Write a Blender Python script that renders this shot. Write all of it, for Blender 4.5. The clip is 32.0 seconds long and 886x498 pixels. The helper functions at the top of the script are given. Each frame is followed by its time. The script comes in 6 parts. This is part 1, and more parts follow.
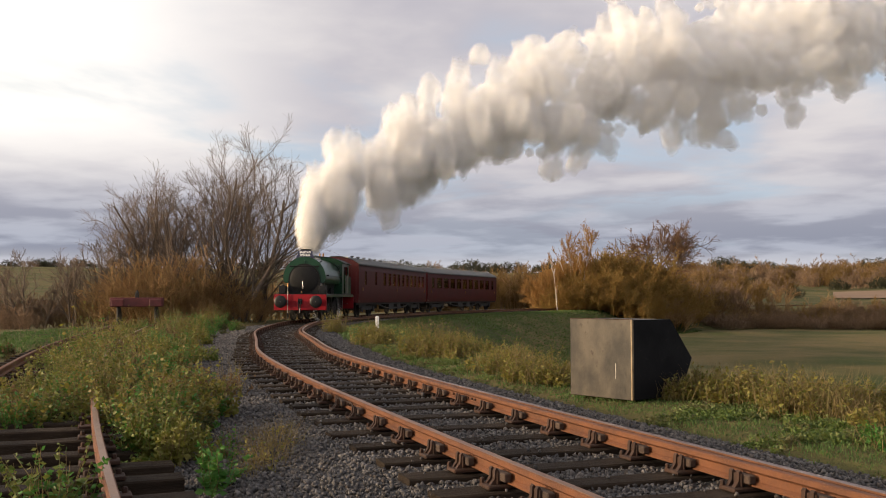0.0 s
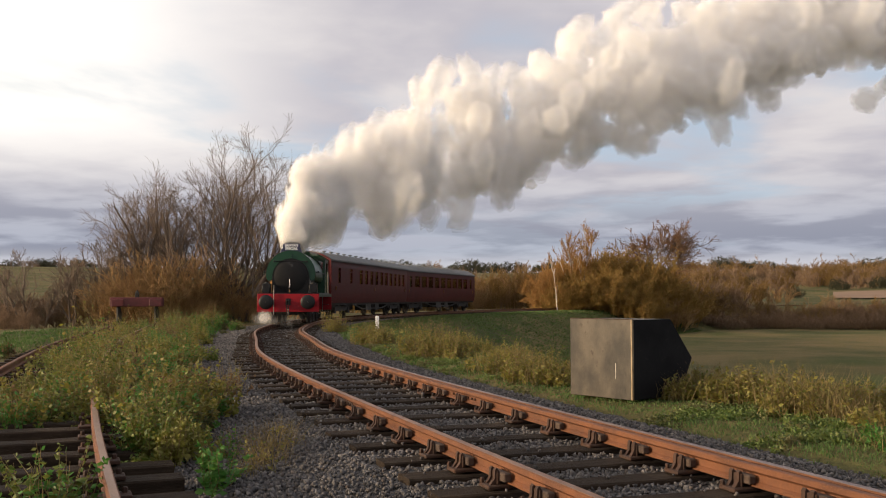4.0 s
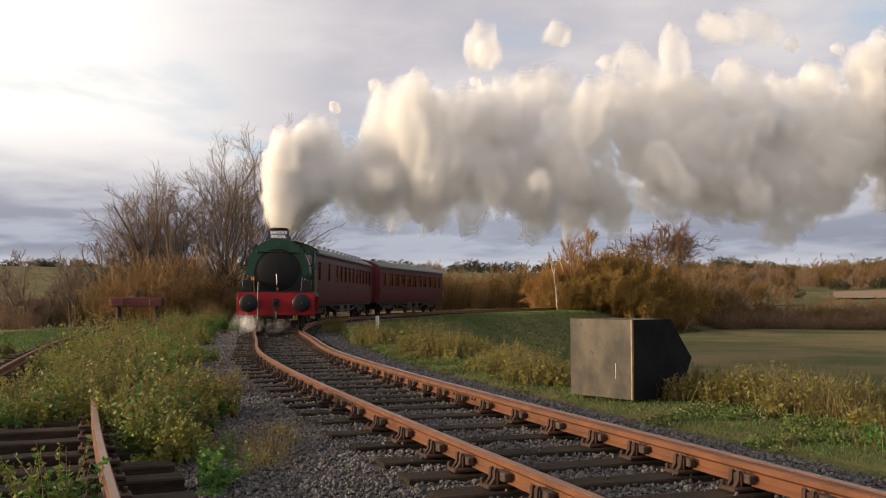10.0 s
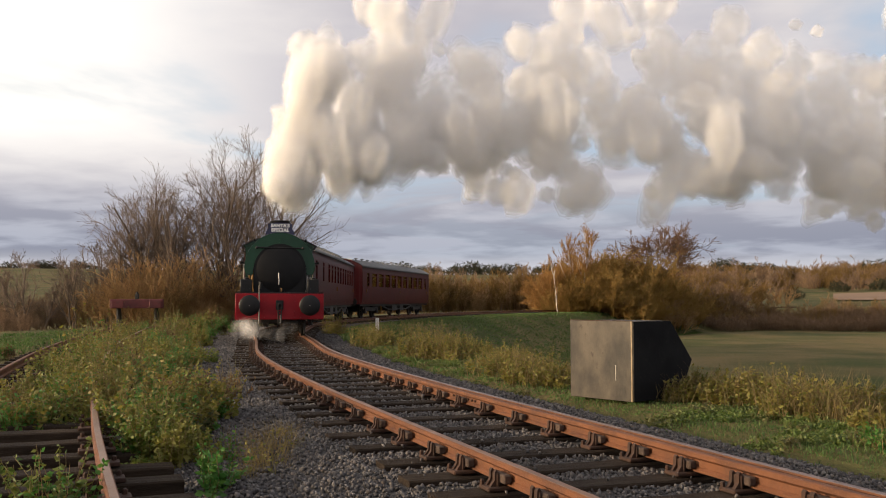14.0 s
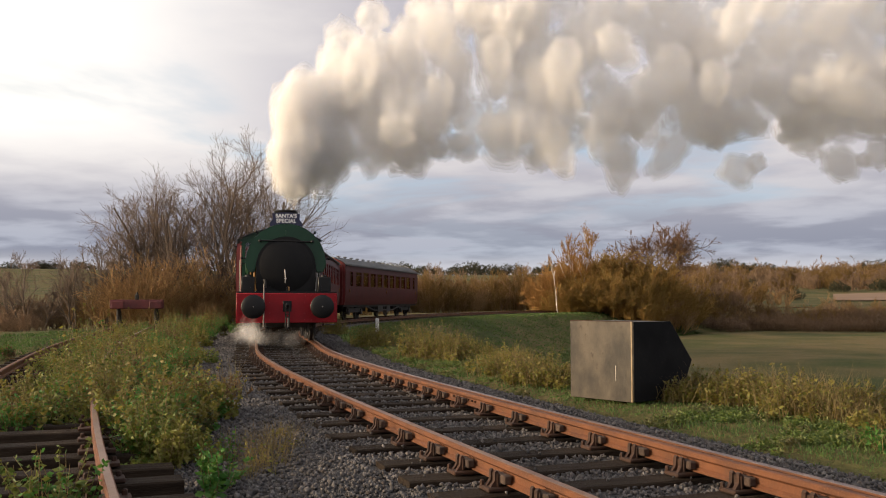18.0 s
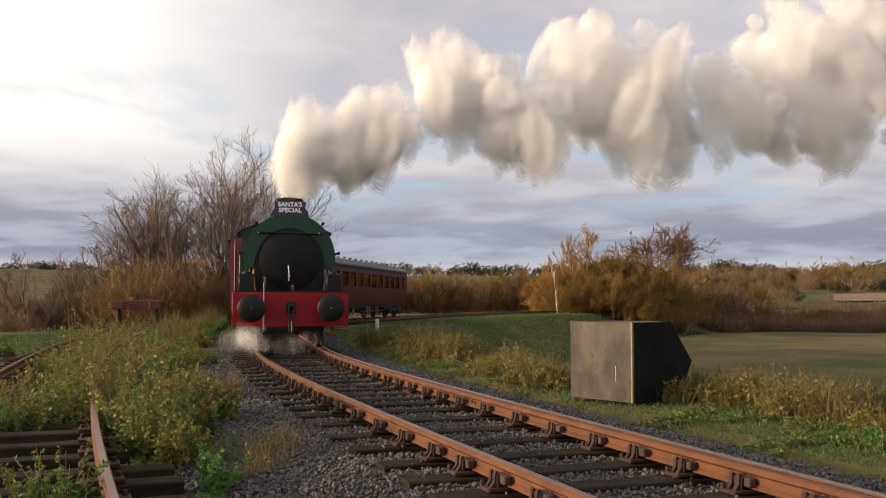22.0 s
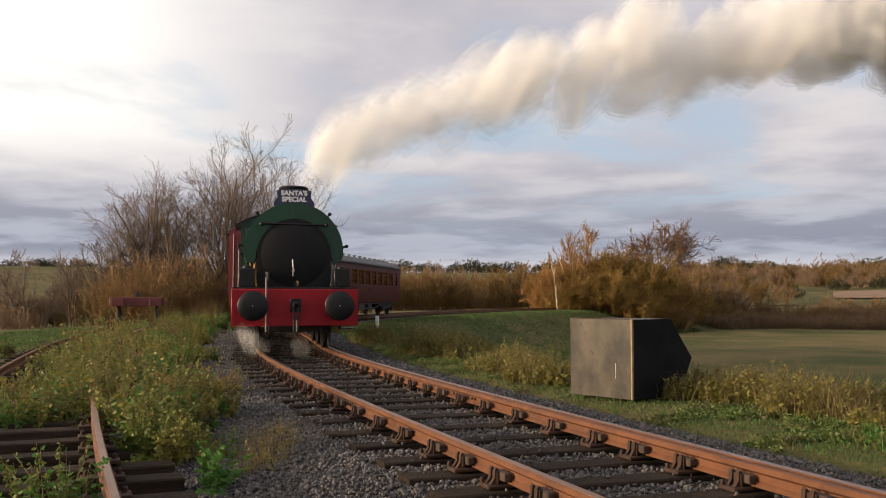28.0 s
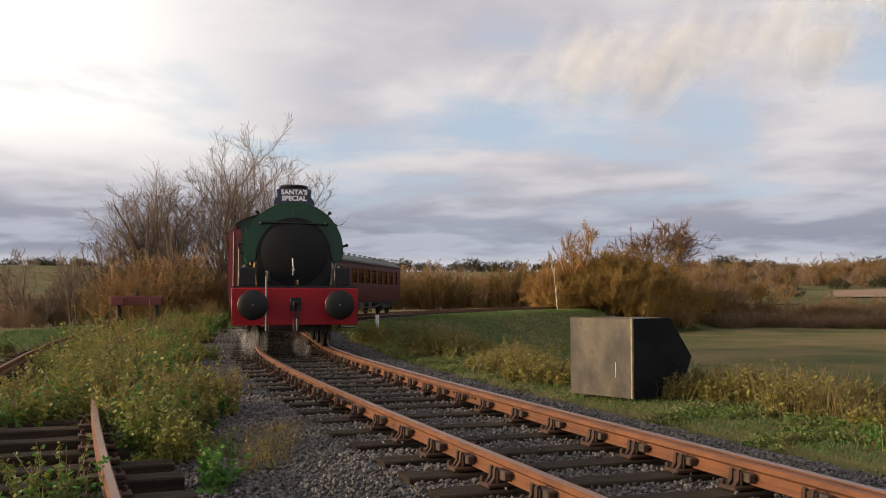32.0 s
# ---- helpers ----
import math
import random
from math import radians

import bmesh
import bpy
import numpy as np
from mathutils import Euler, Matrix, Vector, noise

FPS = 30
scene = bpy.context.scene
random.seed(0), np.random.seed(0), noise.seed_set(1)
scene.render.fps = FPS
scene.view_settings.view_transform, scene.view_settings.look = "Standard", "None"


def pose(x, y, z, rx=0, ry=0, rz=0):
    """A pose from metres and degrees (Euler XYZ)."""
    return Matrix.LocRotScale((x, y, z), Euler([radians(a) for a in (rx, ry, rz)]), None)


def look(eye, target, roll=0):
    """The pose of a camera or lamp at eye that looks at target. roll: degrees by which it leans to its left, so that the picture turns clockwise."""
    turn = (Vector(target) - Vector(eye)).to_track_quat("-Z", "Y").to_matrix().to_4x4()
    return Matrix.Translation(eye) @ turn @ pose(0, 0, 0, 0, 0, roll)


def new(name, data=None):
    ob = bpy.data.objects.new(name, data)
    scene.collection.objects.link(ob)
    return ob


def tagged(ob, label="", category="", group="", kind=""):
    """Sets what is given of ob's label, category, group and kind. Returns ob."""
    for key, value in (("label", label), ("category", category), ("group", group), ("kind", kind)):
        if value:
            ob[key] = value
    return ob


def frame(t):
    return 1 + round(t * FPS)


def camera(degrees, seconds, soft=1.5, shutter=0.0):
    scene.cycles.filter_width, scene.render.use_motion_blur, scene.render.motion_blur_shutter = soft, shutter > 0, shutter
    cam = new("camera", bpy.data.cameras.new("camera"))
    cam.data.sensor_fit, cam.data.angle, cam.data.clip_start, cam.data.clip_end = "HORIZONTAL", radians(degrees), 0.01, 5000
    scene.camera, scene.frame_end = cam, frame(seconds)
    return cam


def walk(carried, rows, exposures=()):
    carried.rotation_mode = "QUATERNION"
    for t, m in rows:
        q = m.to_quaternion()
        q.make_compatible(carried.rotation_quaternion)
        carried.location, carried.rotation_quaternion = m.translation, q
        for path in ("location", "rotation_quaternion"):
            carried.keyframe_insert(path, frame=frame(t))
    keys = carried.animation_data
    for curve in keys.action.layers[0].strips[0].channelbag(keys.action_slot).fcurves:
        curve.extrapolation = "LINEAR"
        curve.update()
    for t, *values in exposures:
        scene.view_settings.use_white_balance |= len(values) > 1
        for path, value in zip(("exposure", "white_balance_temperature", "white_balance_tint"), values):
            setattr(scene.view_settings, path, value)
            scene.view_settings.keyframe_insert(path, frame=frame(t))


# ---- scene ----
# ---- camera ----
EYE_Z = 1.11
cam = camera(52.2, 32.0, soft=1.0)
TILT = [(0, 0.3), (1, 1), (3, 1), (3.5, 0), (6, 1), (7, 1), (8, 0), (12, 0), (12.5, 1), (13, 1.3), (13.6, 3.2), (14.5, 3.2),
        (16.5, 4.3), (18, 4), (19, 4.8), (23, 5), (24, 4), (25, 2), (25.6, 0), (27.5, -0.3), (30, 0), (31, -1.5), (32, -2)]
walk(cam, [(t, pose(0, 0, EYE_Z, 93.113 + math.degrees(d / 1600), 0, 0)) for t, d in TILT], [(0, 0.0), (32, 0.0)])

# ---- world, sun ----
SUN_EL, SUN_AZ = 10.0, 256.0   # degrees; azimuth clockwise from the way the camera faces
sun_way = Vector((math.sin(radians(SUN_AZ)) * math.cos(radians(SUN_EL)), math.cos(radians(SUN_AZ)) * math.cos(radians(SUN_EL)), math.sin(radians(SUN_EL))))


class Nodes:
    """Short hand for building node trees."""

    def __init__(self, tree):
        self.tree = tree
        tree.nodes.clear()

    def add(self, kind, inputs=None, **props):
        n = self.tree.nodes.new(kind)
        for k, v in props.items():
            setattr(n, k, v)
        for k, v in (inputs or {}).items():
            if hasattr(v, "is_linked"):
                self.tree.links.new(v, n.inputs[k])
            else:
                n.inputs[k].default_value = v
        return n

    def math(self, op, a, b=0.0, clamp=False):
        return self.add("ShaderNodeMath", {0: a, 1: b}, operation=op, use_clamp=clamp).outputs[0]

    def mix(self, fac, a, b):
        n = self.add("ShaderNodeMix", {0: fac, 6: a, 7: b}, data_type="RGBA")
        return n.outputs[2]

    def ramp(self, fac, lo, hi):
        return self.add("ShaderNodeMapRange", {0: fac, 1: lo, 2: hi}, interpolation_type="SMOOTHSTEP").outputs[0]

    def noise(self, vec, scale, detail=4.0, rough=0.55, distort=0.0):
        return self.add("ShaderNodeTexNoise", {"Vector": vec, "Scale": scale, "Detail": detail, "Roughness": rough, "Distortion": distort}).outputs[0]


def rgb(r, g, b):
    """Linear colour from 0-255 display values."""
    return tuple(((c / 255 + 0.055) / 1.055) ** 2.4 if c > 10 else c / 255 / 12.92 for c in (r, g, b)) + (1.0,)


world = bpy.data.worlds.new("sky")
scene.world = world
scene.cycles.transparent_max_bounces = 128
scene.cycles.max_bounces, scene.cycles.diffuse_bounces, scene.cycles.transmission_bounces = 16, 12, 12
world.use_nodes = True
W = Nodes(world.node_tree)
co = W.add("ShaderNodeTexCoord").outputs["Generated"]
sky = W.add("ShaderNodeTexSky", sky_type="NISHITA", sun_disc=False, sun_elevation=radians(SUN_EL), sun_rotation=radians(SUN_AZ))
sky_dim = W.add("ShaderNodeVectorMath", {0: sky.outputs[0], 3: 0.11}, operation="SCALE").outputs[0]
sep = W.add("ShaderNodeSeparateXYZ", {0: co})
# clouds lie on a sheet overhead, so they flatten towards the horizon
zz = W.math("ADD", W.math("MAXIMUM", sep.outputs[2], 0.0), 0.10)
flat = W.add("ShaderNodeCombineXYZ", {0: W.math("DIVIDE", sep.outputs[0], zz), 1: W.math("DIVIDE", sep.outputs[1], zz), 2: 0.3}).outputs[0]
big = W.noise(flat, 0.62, 6, 0.52, 0.4)
fine = W.noise(flat, 1.6, 5, 0.5, 0.1)
cover = W.math("MAXIMUM", W.ramp(W.math("ADD", big, W.math("MULTIPLY", fine, 0.22)), 0.45, 0.62), W.math("MULTIPLY", W.ramp(sep.outputs[2], 0.125, 0.085), 0.85))
toward = W.add("ShaderNodeVectorMath", {0: co, 1: tuple(Vector((-0.66, 0.72, 0.22)).normalized())}, operation="DOT_PRODUCT").outputs["Value"]
glow = W.ramp(toward, 0.80, 0.99)
low = W.ramp(sep.outputs[2], 0.17, 0.05)
body = W.mix(W.ramp(fine, 0.35, 0.7), rgb(196, 192, 200), rgb(226, 220, 220))
body = W.mix(low, body, W.mix(W.ramp(fine, 0.4, 0.62), rgb(148, 152, 168), rgb(180, 184, 198)))
body = W.mix(W.math("MULTIPLY", glow, W.ramp(sep.outputs[2], 0.10, 0.20)), body, (1.28, 1.22, 1.14, 1))
gap = W.mix(0.75, sky_dim, W.mix(glow, rgb(196, 213, 234), (1.12, 1.10, 1.06, 1)))
strip = W.ramp(sep.outputs[2], 0.055, 0.03)
col = W.mix(cover, gap, body)
col = W.mix(W.math("MULTIPLY", strip, 0.7), col, rgb(214, 212, 216))
# the low sun behind thin cloud brightens the sky round it
near_sun = W.add("ShaderNodeVectorMath", {0: co, 1: tuple(sun_way)}, operation="DOT_PRODUCT").outputs["Value"]
warm = W.math("POWER", W.ramp(near_sun, 0.55, 1.0), 1.6)
col = W.add("ShaderNodeVectorMath", {0: W.add("ShaderNodeVectorMath", {0: (2.9, 2.2, 1.42), 3: warm}, operation="SCALE").outputs[0], 1: col}, operation="ADD").outputs[0]
bg = W.add("ShaderNodeBackground", {0: col, 1: 1.0})
W.tree.links.new(bg.outputs[0], W.add("ShaderNodeOutputWorld").inputs[0])

sun = new("sun", bpy.data.lights.new("sun", "SUN"))
sun.data.energy, sun.data.angle, sun.data.color = 5.0, radians(2.5), (1.0, 0.77, 0.51)
sun.matrix_world = look(sun_way * 50, (0, 0, 0))

# ---- materials ----
def material(name, c1, c2, scale=6.0, rough=0.7, metal=0.0, bump=0.3, fine_scale=None, c3=None, spread=0.0, stretch=(1, 1, 1), coat=0.0, dist=0.02, spec=0.5):
    """A surface with two scales of variation: c1 to c2 by a broad noise, c3 in spots, fine relief."""
    m = bpy.data.materials.new(name)
    m.use_nodes = True
    N = Nodes(m.node_tree)
    tc = N.add("ShaderNodeTexCoord").outputs["Object"]
    vec = N.add("ShaderNodeMapping", {0: tc, 3: stretch}).outputs[0]
    info = N.add("ShaderNodeObjectInfo").outputs["Random"]
    vec = N.add("ShaderNodeVectorMath", {0: vec, 1: N.add("ShaderNodeCombineXYZ", {0: N.math("MULTIPLY", info, 37.0), 1: 0.0, 2: N.math("MULTIPLY", info, 19.0)}).outputs[0]}, operation="ADD").outputs[0]
    broad = N.noise(vec, scale, 5, 0.6)
    small = N.noise(vec, fine_scale or scale * 9, 5, 0.65)
    col = N.mix(N.ramp(broad, 0.3, 0.7), c1, c2)
    if c3:
        col = N.mix(N.math("MULTIPLY", N.ramp(small, 0.55, 0.75), N.ramp(broad, 0.35, 0.65)), col, c3)
    grain = N.math("ADD", 0.78, N.math("MULTIPLY", small, 0.44))
    if spread:
        grain = N.math("MULTIPLY", grain, N.math("ADD", 1 - spread / 2, N.math("MULTIPLY", N.math("FRACT", N.math("MULTIPLY", info, 7.13)), spread)))
    col = N.add("ShaderNodeVectorMath", {0: col, 3: grain}, operation="SCALE").outputs[0]
    r = N.math("ADD", rough - 0.12, N.math("MULTIPLY", small, 0.24), True)
    b = N.add("ShaderNodeBump", {"Strength": bump, "Distance": dist, "Height": N.math("ADD", small, N.math("MULTIPLY", broad, 0.7))}).outputs[0]
    s = N.add("ShaderNodeBsdfPrincipled", {"Base Color": col, "Roughness": r, "Metallic": metal, "Normal": b, "Coat Weight": coat, "Specular IOR Level": spec})
    N.tree.links.new(s.outputs[0], N.add("ShaderNodeOutputMaterial").inputs[0])
    return m


def island_material(name, cols, rough=0.75, trans=0.0, bump=0.0, scale=30.0, patch=None):
    """Loose pieces of one mesh (stones, leaves, blades), each with its own shade."""
    m = bpy.data.materials.new(name)
    m.use_nodes = True
    N = Nodes(m.node_tree)
    rnd = N.add("ShaderNodeNewGeometry").outputs["Random Per Island"]
    ramp = N.add("ShaderNodeValToRGB", {0: rnd})
    els = ramp.color_ramp.elements
    while len(els) < len(cols):
        els.new(0.5)
    for i, c in enumerate(cols):
        els[i].position, els[i].color = i / (len(cols) - 1), (*c[:3], 1)
    tc = N.add("ShaderNodeTexCoord").outputs["Object"]
    n1 = N.noise(tc, scale, 4, 0.6)
    n2 = N.noise(tc, 0.9, 3, 0.5)
    k = N.math("MULTIPLY", N.math("ADD", 0.7, N.math("MULTIPLY", n1, 0.6)), N.math("ADD", 0.6, N.math("MULTIPLY", n2, 0.8)))
    col = N.add("ShaderNodeVectorMath", {0: ramp.outputs[0], 3: k}, operation="SCALE").outputs[0]
    if patch:
        col = N.mix(N.math("MULTIPLY", N.ramp(N.noise(tc, 1.7, 3, 0.5), 0.45, 0.62), 0.75), col, N.add("ShaderNodeVectorMath", {0: (*patch[:3],), 3: k}, operation="SCALE").outputs[0])
    args = {"Base Color": col, "Roughness": rough}
    if bump:
        args["Normal"] = N.add("ShaderNodeBump", {"Strength": bump, "Distance": 0.01, "Height": n1}).outputs[0]
    s = N.add("ShaderNodeBsdfPrincipled", args).outputs[0]
    if trans:
        t = N.add("ShaderNodeBsdfTranslucent", {0: col}).outputs[0]
        s = N.add("ShaderNodeMixShader", {0: trans, 1: s, 2: t}).outputs[0]
    N.tree.links.new(s, N.add("ShaderNodeOutputMaterial").inputs[0])
    return m


def steam_material(name, alpha, shade):
    """Thin white vapour: lets light through both ways, and is torn by a fine noise."""
    m = bpy.data.materials.new(name)
    m.use_nodes = True
    N = Nodes(m.node_tree)
    d = N.add("ShaderNodeBsdfDiffuse", {0: (*shade, 1)}).outputs[0]
    t = N.add("ShaderNodeBsdfTranslucent", {0: (*shade, 1)}).outputs[0]
    s = N.add("ShaderNodeMixShader", {0: 0.74, 1: d, 2: t}).outputs[0]
    tc = N.add("ShaderNodeTexCoord").outputs["Object"]
    n = N.noise(tc, 0.8, 2, 0.4)
    a = N.math("MULTIPLY", N.math("ADD", 0.6, N.math("MULTIPLY", n, 0.8)), alpha, True)
    c = N.add("ShaderNodeBsdfTransparent").outputs[0]
    s = N.add("ShaderNodeMixShader", {0: a, 1: c, 2: s}).outputs[0]
    N.tree.links.new(s, N.add("ShaderNodeOutputMaterial").inputs[0])
    return m


def glass_material(name, tint, rough=0.03):
    m = bpy.data.materials.new(name)
    m.use_nodes = True
    N = Nodes(m.node_tree)
    g = N.add("ShaderNodeBsdfGlossy", {0: (0.9, 0.9, 0.9, 1), 1: rough}).outputs[0]
    t = N.add("ShaderNodeBsdfTransparent", {0: (*tint, 1)}).outputs[0]
    f = N.add("ShaderNodeFresnel", {0: 1.5}).outputs[0]
    s = N.add("ShaderNodeMixShader", {0: f, 1: t, 2: g}).outputs[0]
    N.tree.links.new(s, N.add("ShaderNodeOutputMaterial").inputs[0])
    return m


RUST = material("rail_rust", (0.150, 0.053, 0.018, 1), (0.092, 0.033, 0.013, 1), 4, 0.72, 0.15, 0.35, 60, (0.20, 0.090, 0.035, 1))
RAIL_TOP = material("rail_top_rust", (0.2295, 0.1224, 0.0688, 1), (0.1606, 0.0803, 0.0474, 1), 3, 0.42, 0.55, 0.1, 50)
# the purple-brown tone holds sky reflection on the worn, smooth head
WORN_TOP = material("worn_rail_top", (0.20, 0.135, 0.115, 1), (0.14, 0.095, 0.085, 1), 3, 0.40, 0.6, 0.08, 50)
CHAIR_IRON = material("chair_iron", (0.0525, 0.0217, 0.0105, 1), (0.0297, 0.0140, 0.0084, 1), 14, 0.8, 0.1, 0.4, 90, spread=0.5)
KEY_WOOD = material("key_wood", (0.0405, 0.0248, 0.0180, 1), (0.0720, 0.0450, 0.0315, 1), 18, 0.85, 0, 0.4, spread=0.6)
SLEEPER = material("sleeper_wood", (0.0204, 0.0139, 0.0097, 1), (0.0408, 0.0292, 0.0203, 1), 3, 0.88, 0, 0.8, 22, (0.0765, 0.0630, 0.0449, 1), 0.5, (1, 7, 7), spec=0.15)
BALLAST_BED = material("ballast_bed_stone", (0.0360, 0.0336, 0.0336, 1), (0.0800, 0.0736, 0.0720, 1), 5, 0.9, 0, 1.0, 26, (0.1760, 0.1640, 0.1600, 1), dist=0.05)
STONE = island_material("ballast_stone", [(0.029, 0.027, 0.027), (0.058, 0.054, 0.055), (0.090, 0.083, 0.082), (0.147, 0.138, 0.134), (0.064, 0.051, 0.045)], 0.85, bump=0.4, scale=60)
BLACK = material("black_paint", (0.006, 0.006, 0.007, 1), (0.010, 0.0095, 0.0095, 1), 3, 0.42, 0, 0.12, 40, (0.018, 0.016, 0.014, 1), spec=0.28)
SMOKEBOX_BLACK = material("smokebox_black", (0.0045, 0.0045, 0.0050, 1), (0.0075, 0.0072, 0.0074, 1), 2.5, 0.5, 0, 0.1, 30, (0.0130, 0.0115, 0.0105, 1), spec=0.22)
GRIME = material("underframe_grime", (0.014, 0.012, 0.011, 1), (0.03, 0.025, 0.02, 1), 4, 0.8, 0, 0.3, 40)
GREEN = material("loco_green", (0.0050, 0.0345, 0.0140, 1), (0.0070, 0.0450, 0.0190, 1), 1.6, 0.36, 0, 0.06, 30, (0.0075, 0.0250, 0.0120, 1), coat=0.12, spec=0.35)
RED = material("beam_red", (0.255, 0.0036, 0.0095, 1), (0.200, 0.0030, 0.0080, 1), 2.0, 0.45, 0, 0.08, 30, (0.120, 0.0050, 0.0075, 1), spec=0.3)
NAVY = material("board_navy", (0.018, 0.02, 0.06, 1), (0.025, 0.028, 0.07, 1), 6, 0.5, 0, 0.05)
WHITE = material("white_paint", (0.78, 0.78, 0.78, 1), (0.68, 0.68, 0.68, 1), 6, 0.55, 0, 0.05)
STEEL = material("bright_steel", (0.55, 0.53, 0.50, 1), (0.42, 0.40, 0.38, 1), 20, 0.35, 0.9, 0.1)
BRASS = material("brass", (0.3375, 0.1890, 0.0720, 1), (0.2700, 0.1440, 0.0540, 1), 20, 0.3, 0.9, 0.1)
MAROON = material("coach_maroon", (0.066, 0.0058, 0.0062, 1), (0.050, 0.0048, 0.0052, 1), 1.2, 0.5, 0, 0.04, 20, (0.040, 0.0075, 0.0065, 1), spec=0.15)
# the maroon again, lightened for the sun that falls on the ends
END_SUNLIT = material("coach_end_sunlit", (0.1440, 0.0180, 0.0180, 1), (0.1080, 0.0144, 0.0144, 1), 1.5, 0.45, 0, 0.08, 20)
ROOF_GREY = material("roof_grey", (0.17, 0.175, 0.18, 1), (0.23, 0.235, 0.24, 1), 1.5, 0.6, 0, 0.1, 20, (0.11, 0.11, 0.11, 1))
CREAM = material("curtain_cream", (0.62, 0.46, 0.24, 1), (0.52, 0.38, 0.2, 1), 5, 0.8, 0, 0.2)
GLOW_CLOTH = island_material("tan_glow_cloth", [(0.72, 0.50, 0.24), (0.80, 0.58, 0.30)], 0.85, 0.6, scale=8)
PIPE_GREY = material("worn_pipe", (0.16, 0.15, 0.14, 1), (0.24, 0.22, 0.20, 1), 12, 0.5, 0.5, 0.1)
FAR_BED = material("far_bed_shade", (0.014, 0.012, 0.010, 1), (0.026, 0.021, 0.017, 1), 2, 0.95, 0, 0.8, 12, (0.04, 0.034, 0.03, 1), dist=0.05, spec=0.1)
SOIL = material("siding_soil", (0.030, 0.024, 0.017, 1), (0.055, 0.043, 0.030, 1), 3, 0.95, 0, 1.0, 20, (0.09, 0.08, 0.07, 1), dist=0.04)
def lamp_material(name, colour, strength):
    m = bpy.data.materials.new(name)
    m.use_nodes = True
    N = Nodes(m.node_tree)
    e = N.add("ShaderNodeEmission", {0: (*colour, 1), 1: strength}).outputs[0]
    N.tree.links.new(e, N.add("ShaderNodeOutputMaterial").inputs[0])
    return m


# assumed lamps: glow added inside the coaches so their windows look warm
WINDOW_FILL = lamp_material("window_fill", (1.0, 0.72, 0.38), 18.0)
GLASS = glass_material("window_glass", (0.86, 0.88, 0.86))
BIN_STEEL = material("bin_steel", (0.006, 0.0042, 0.0027, 1), (0.070, 0.055, 0.038, 1), 1.9, 0.5, 0, 0.2, 12, (0.016, 0.008, 0.004, 1), stretch=(1, 1.1, 0.7), spec=0.3)
BIN_EDGE = material("bin_edge", (0.17, 0.12, 0.065, 1), (0.26, 0.20, 0.12, 1), 8, 0.5, 0.2, 0.1, 30, (0.10, 0.06, 0.03, 1))
# near black puts the shade of the sides turned from the sun into colour
BIN_SHADED = material("bin_shaded", (0.006, 0.006, 0.007, 1), (0.012, 0.012, 0.013, 1), 2, 0.75, 0, 0.15, 18, (0.03, 0.026, 0.022, 1), spec=0.12)
STOP_RED = material("stop_red", (0.115, 0.022, 0.024, 1), (0.075, 0.018, 0.02, 1), 3, 0.75, 0, 0.3, 30)
GRASS_GROUND = material("grass_ground", (0.058, 0.070, 0.022, 1), (0.145, 0.110, 0.050, 1), 0.13, 0.95, 0, 1.0, 5, (0.165, 0.118, 0.056, 1), dist=0.1, spec=0.1)
BARK = material("bark", (0.115, 0.085, 0.064, 1), (0.17, 0.13, 0.098, 1), 4, 0.9, 0, 0.5, 40)
PALE_BARK = material("pale_bark", (0.55, 0.50, 0.44, 1), (0.40, 0.35, 0.30, 1), 3, 0.85, 0, 0.3)
TWIG_BROWN = island_material("twig_brown", [(0.1680, 0.1072, 0.0654), (0.2520, 0.1662, 0.1038), (0.3150, 0.2142, 0.1257)], 0.9, 0.2)

# ---- mesh helpers ----
rng = np.random.default_rng(7)


def part(name, bm, mat, parent=None, label="", smooth=False):
    """Links a bmesh as one mesh object under a thing or a part."""
    me = bpy.data.meshes.new(name)
    bmesh.ops.recalc_face_normals(bm, faces=bm.faces)
    bm.to_mesh(me)
    bm.free()
    me.materials.append(mat)
    if smooth:
        me.polygons.foreach_set("use_smooth", [True] * len(me.polygons))
        me.set_sharp_from_angle(angle=radians(38))
    return join(name, me, parent, label)


def join(name, me, parent=None, label="", m=None):
    ob = new(name, me)
    ob.parent = parent
    if m is not None:
        ob.matrix_basis = m
    if label:
        tagged(ob, label)
    return ob


def empty(name, label, category, group="", kind="", m=None):
    ob = new(name)
    ob.empty_display_size = 0.2
    if m is not None:
        ob.matrix_basis = m
    return tagged(ob, label, category, group, kind)


def array_mesh(name, verts, faces, mat, smooth=False):
    """A mesh from arrays that the code worked out."""
    me = bpy.data.meshes.new(name)
    faces = np.asarray(faces)
    k = faces.shape[1]
    me.vertices.add(len(verts))
    me.vertices.foreach_set("co", np.asarray(verts, np.float32).ravel())
    me.loops.add(faces.size)
    me.loops.foreach_set("vertex_index", faces.ravel().astype(np.int32))
    me.polygons.add(len(faces))
    me.polygons.foreach_set("loop_start", np.arange(0, faces.size, k, dtype=np.int32))
    me.update(calc_edges=True)
    me.validate()
    me.materials.append(mat)
    if smooth:
        me.polygons.foreach_set("use_smooth", [True] * len(me.polygons))
    return me


